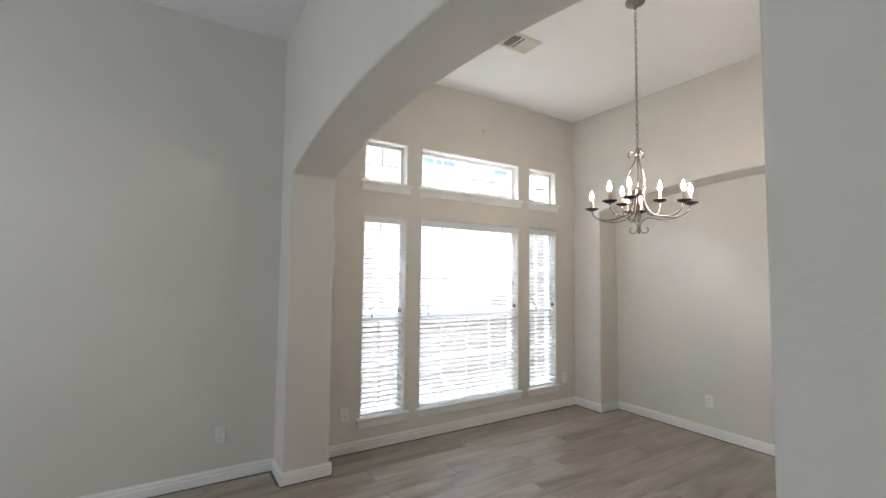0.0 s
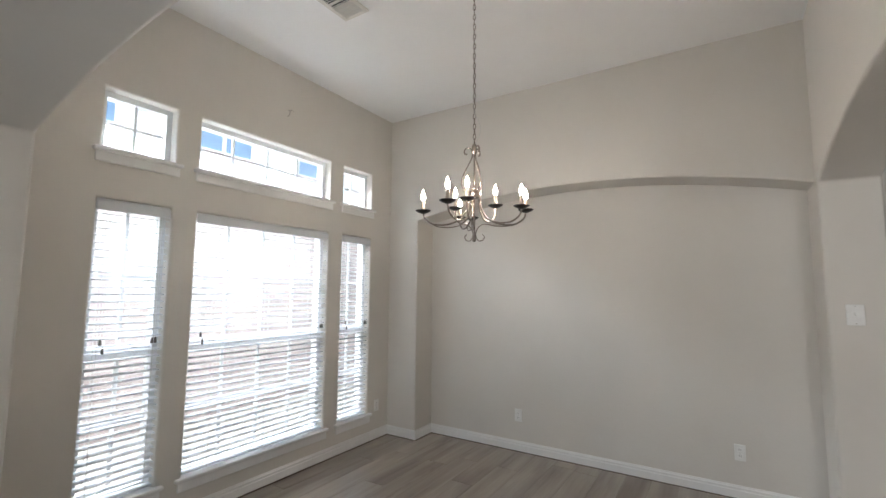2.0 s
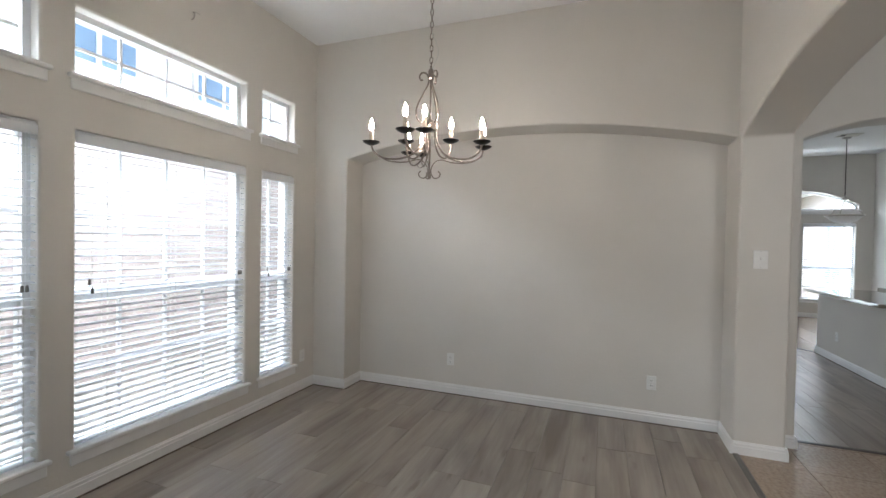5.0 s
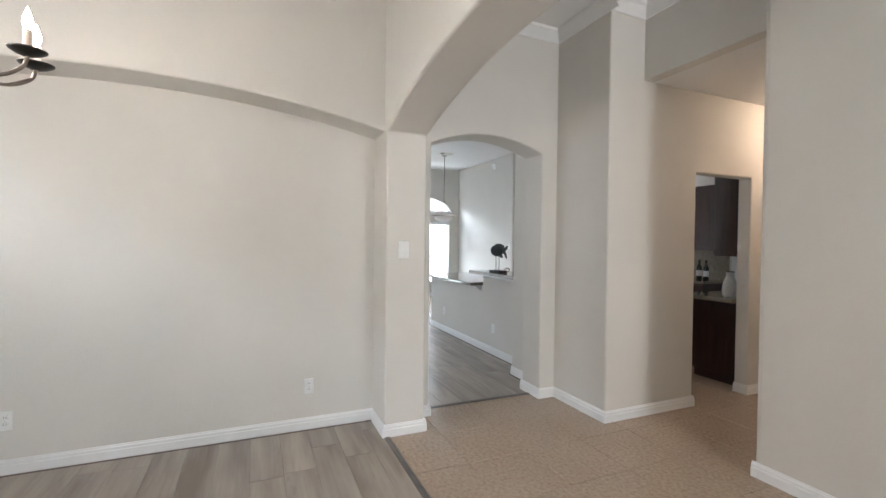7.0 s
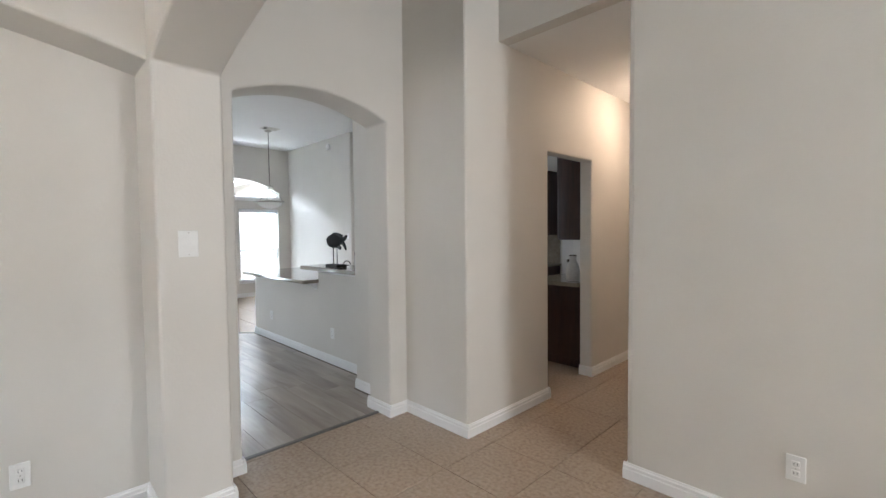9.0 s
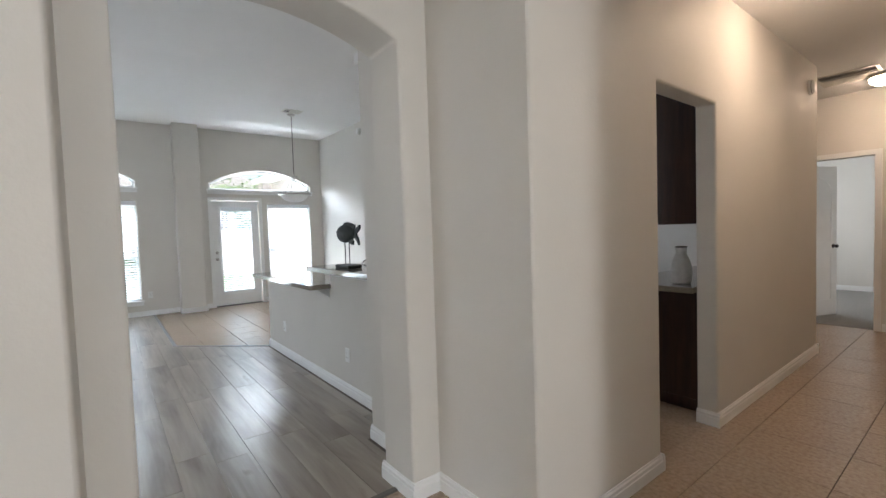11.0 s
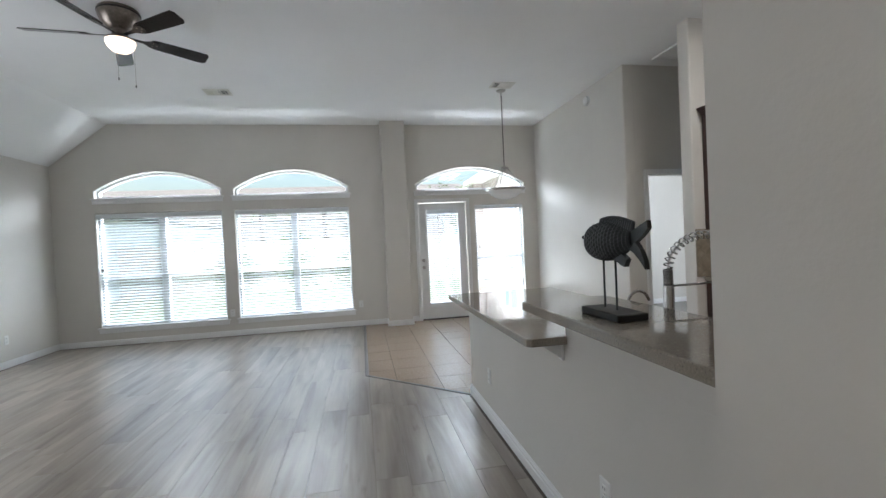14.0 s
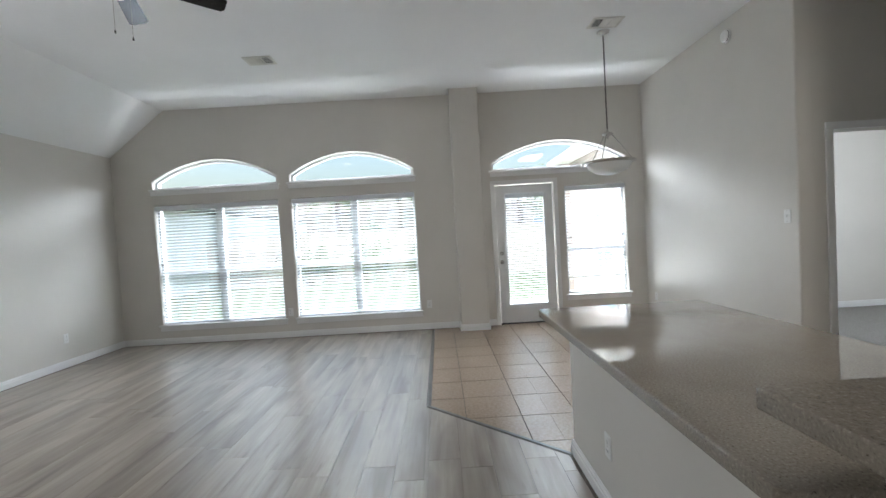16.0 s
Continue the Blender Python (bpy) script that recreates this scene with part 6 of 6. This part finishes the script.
def lay(name, piece_name, pieces, floor, near, mat, thick=0.008, lip=0.0009, label=""):
    """Lays pieces (convex outlines): those inside near as objects of their own, the rest in one mesh."""
    rest_v, rest_f, count = [], [], 0
    for poly in pieces:
        cx, cy = sum(p[0] for p in poly) / len(poly), sum(p[1] for p in poly) / len(poly)
        v, f = slab(poly, 0.0, thick, lip)
        if count < 300 and near(cx, cy):
            me = bpy.data.meshes.new(piece_name)
            me.from_pydata([(x - cx, y - cy, z) for x, y, z in v], [], f)
            ob = finish(new(piece_name, me), mat, floor)
            ob.location = (cx, cy, 0)
            count += 1
        else:
            k = len(rest_v)
            rest_v += v
            rest_f += [tuple(i + k for i in face) for face in f]
    me = bpy.data.meshes.new(piece_name + "_field")
    me.from_pydata(rest_v, [], rest_f)
    tagged(finish(new(piece_name + "_field", me), mat, floor), kind="stuff")


def planks(region, width=0.195, length=1.22, gap=0.0018, seed=1):
    rng, tests, out = random.Random(seed), edges_of(region), []
    ys, xs = [p[1] for p in region], [p[0] for p in region]
    y = math.floor(min(ys) / width) * width
    while y < max(ys):
        x = min(xs) - rng.random() * length
        while x < max(xs):
            poly = [(x + gap / 2, y + gap / 2), (x + length - gap / 2, y + gap / 2), (x + length - gap / 2, y + width - gap / 2), (x + gap / 2, y + width - gap / 2)]
            for t in tests:
                poly = clip(poly, t) if poly else poly
            if len(poly) > 2 and max(p[0] for p in poly) - min(p[0] for p in poly) > 0.01 and max(p[1] for p in poly) - min(p[1] for p in poly) > 0.01:
                out.append(poly)
            x += length
        y += width
    return out


def tiles(regions, size, origin, turn, gap=0.005):
    out, c, s = [], math.cos(turn), math.sin(turn)
    for region in regions:
        tests = edges_of(region)
        reach = 1 + max(math.hypot(p[0] - origin[0], p[1] - origin[1]) for p in region)
        k = int(reach / size) + 1
        for i in range(-k, k):
            for j in range(-k, k):
                poly = []
                for a, b in ((0, 0), (1, 0), (1, 1), (0, 1)):
                    u, v = (i + a) * size + (gap / 2 if a == 0 else -gap / 2), (j + b) * size + (gap / 2 if b == 0 else -gap / 2)
                    poly.append((origin[0] + u * c - v * s, origin[1] + u * s + v * c))
                for t in tests:
                    poly = clip(poly, t) if poly else poly
                if len(poly) > 2 and max(p[0] for p in poly) - min(p[0] for p in poly) > 0.01 and max(p[1] for p in poly) - min(p[1] for p in poly) > 0.01:
                    out.append(poly)
    return out


def rect(x0, x1, y0, y1):
    return [(x0, y0), (x1, y0), (x1, y1), (x0, y1)]


wood_floor = tagged(part("floor_wood", box(-1.8, 13.0, 0.95, 4.85, -0.20, -0.008), GROUT), "grey oak vinyl plank floor", "floor", kind="structure")
STRIP_Y, STRIP_X, TILE_Y = 1.03, 5.55, 0.02
great_b = [(STRIP_X, -0.89), (9.08, -0.89), (9.97, TILE_Y), (STRIP_X, TILE_Y)]
pieces = planks(rect(-1.7, 5.54, STRIP_Y, 4.70), seed=3) + planks(rect(STRIP_X, 12.9, TILE_Y, 4.60), seed=4) + planks(great_b, seed=4)
lay("floor_wood", "plank", pieces, wood_floor, lambda x, y: (2.2 < x < 5.5 and y > 0.9) or (6.3 < x < 11.0 and -0.9 < y < 3.0), PLANK)
tile_floor = tagged(part("floor_tile", box(-1.8, 13.0, -7.0, 0.949, -0.20, -0.008), GROUT), "beige ceramic tile floor with dark grout", "floor", kind="structure")
straight = tiles([[(9.08, -0.89), (12.9, -0.89), (12.9, TILE_Y), (9.97, TILE_Y)], rect(9.08, 12.9, -3.2, -0.89), rect(4.80, 9.08, -4.8, -0.98), rect(9.08, 10.2, -5.1, -3.2)], 0.41, (9.695, -0.68), 0.0)
slant = tiles([rect(-1.7, STRIP_X, -0.97, STRIP_Y), rect(3.7, 4.80, -6.45, -0.97), rect(4.80, 7.1, -6.45, -4.85)], 0.46, (4.58, 0.64), 0.0, 0.004)
lay("floor_tile", "tile", straight + slant, tile_floor, lambda x, y: (2.5 < x < 5.5 and y > -2.6) or (9.0 < x and y > -3.2), TILE)
tagged(part("floor_bedroom", box(2.9, 6.7, -10.2, -6.45, -0.2, 0.004), CARPET), "grey cut-pile carpet floor", "floor", kind="structure")
tagged(part("floor_back_room", box(10.22, 13.0, -7.2, -3.25, -0.2, 0.003), CARPET), "grey carpet floor of the back room", "floor", kind="structure")
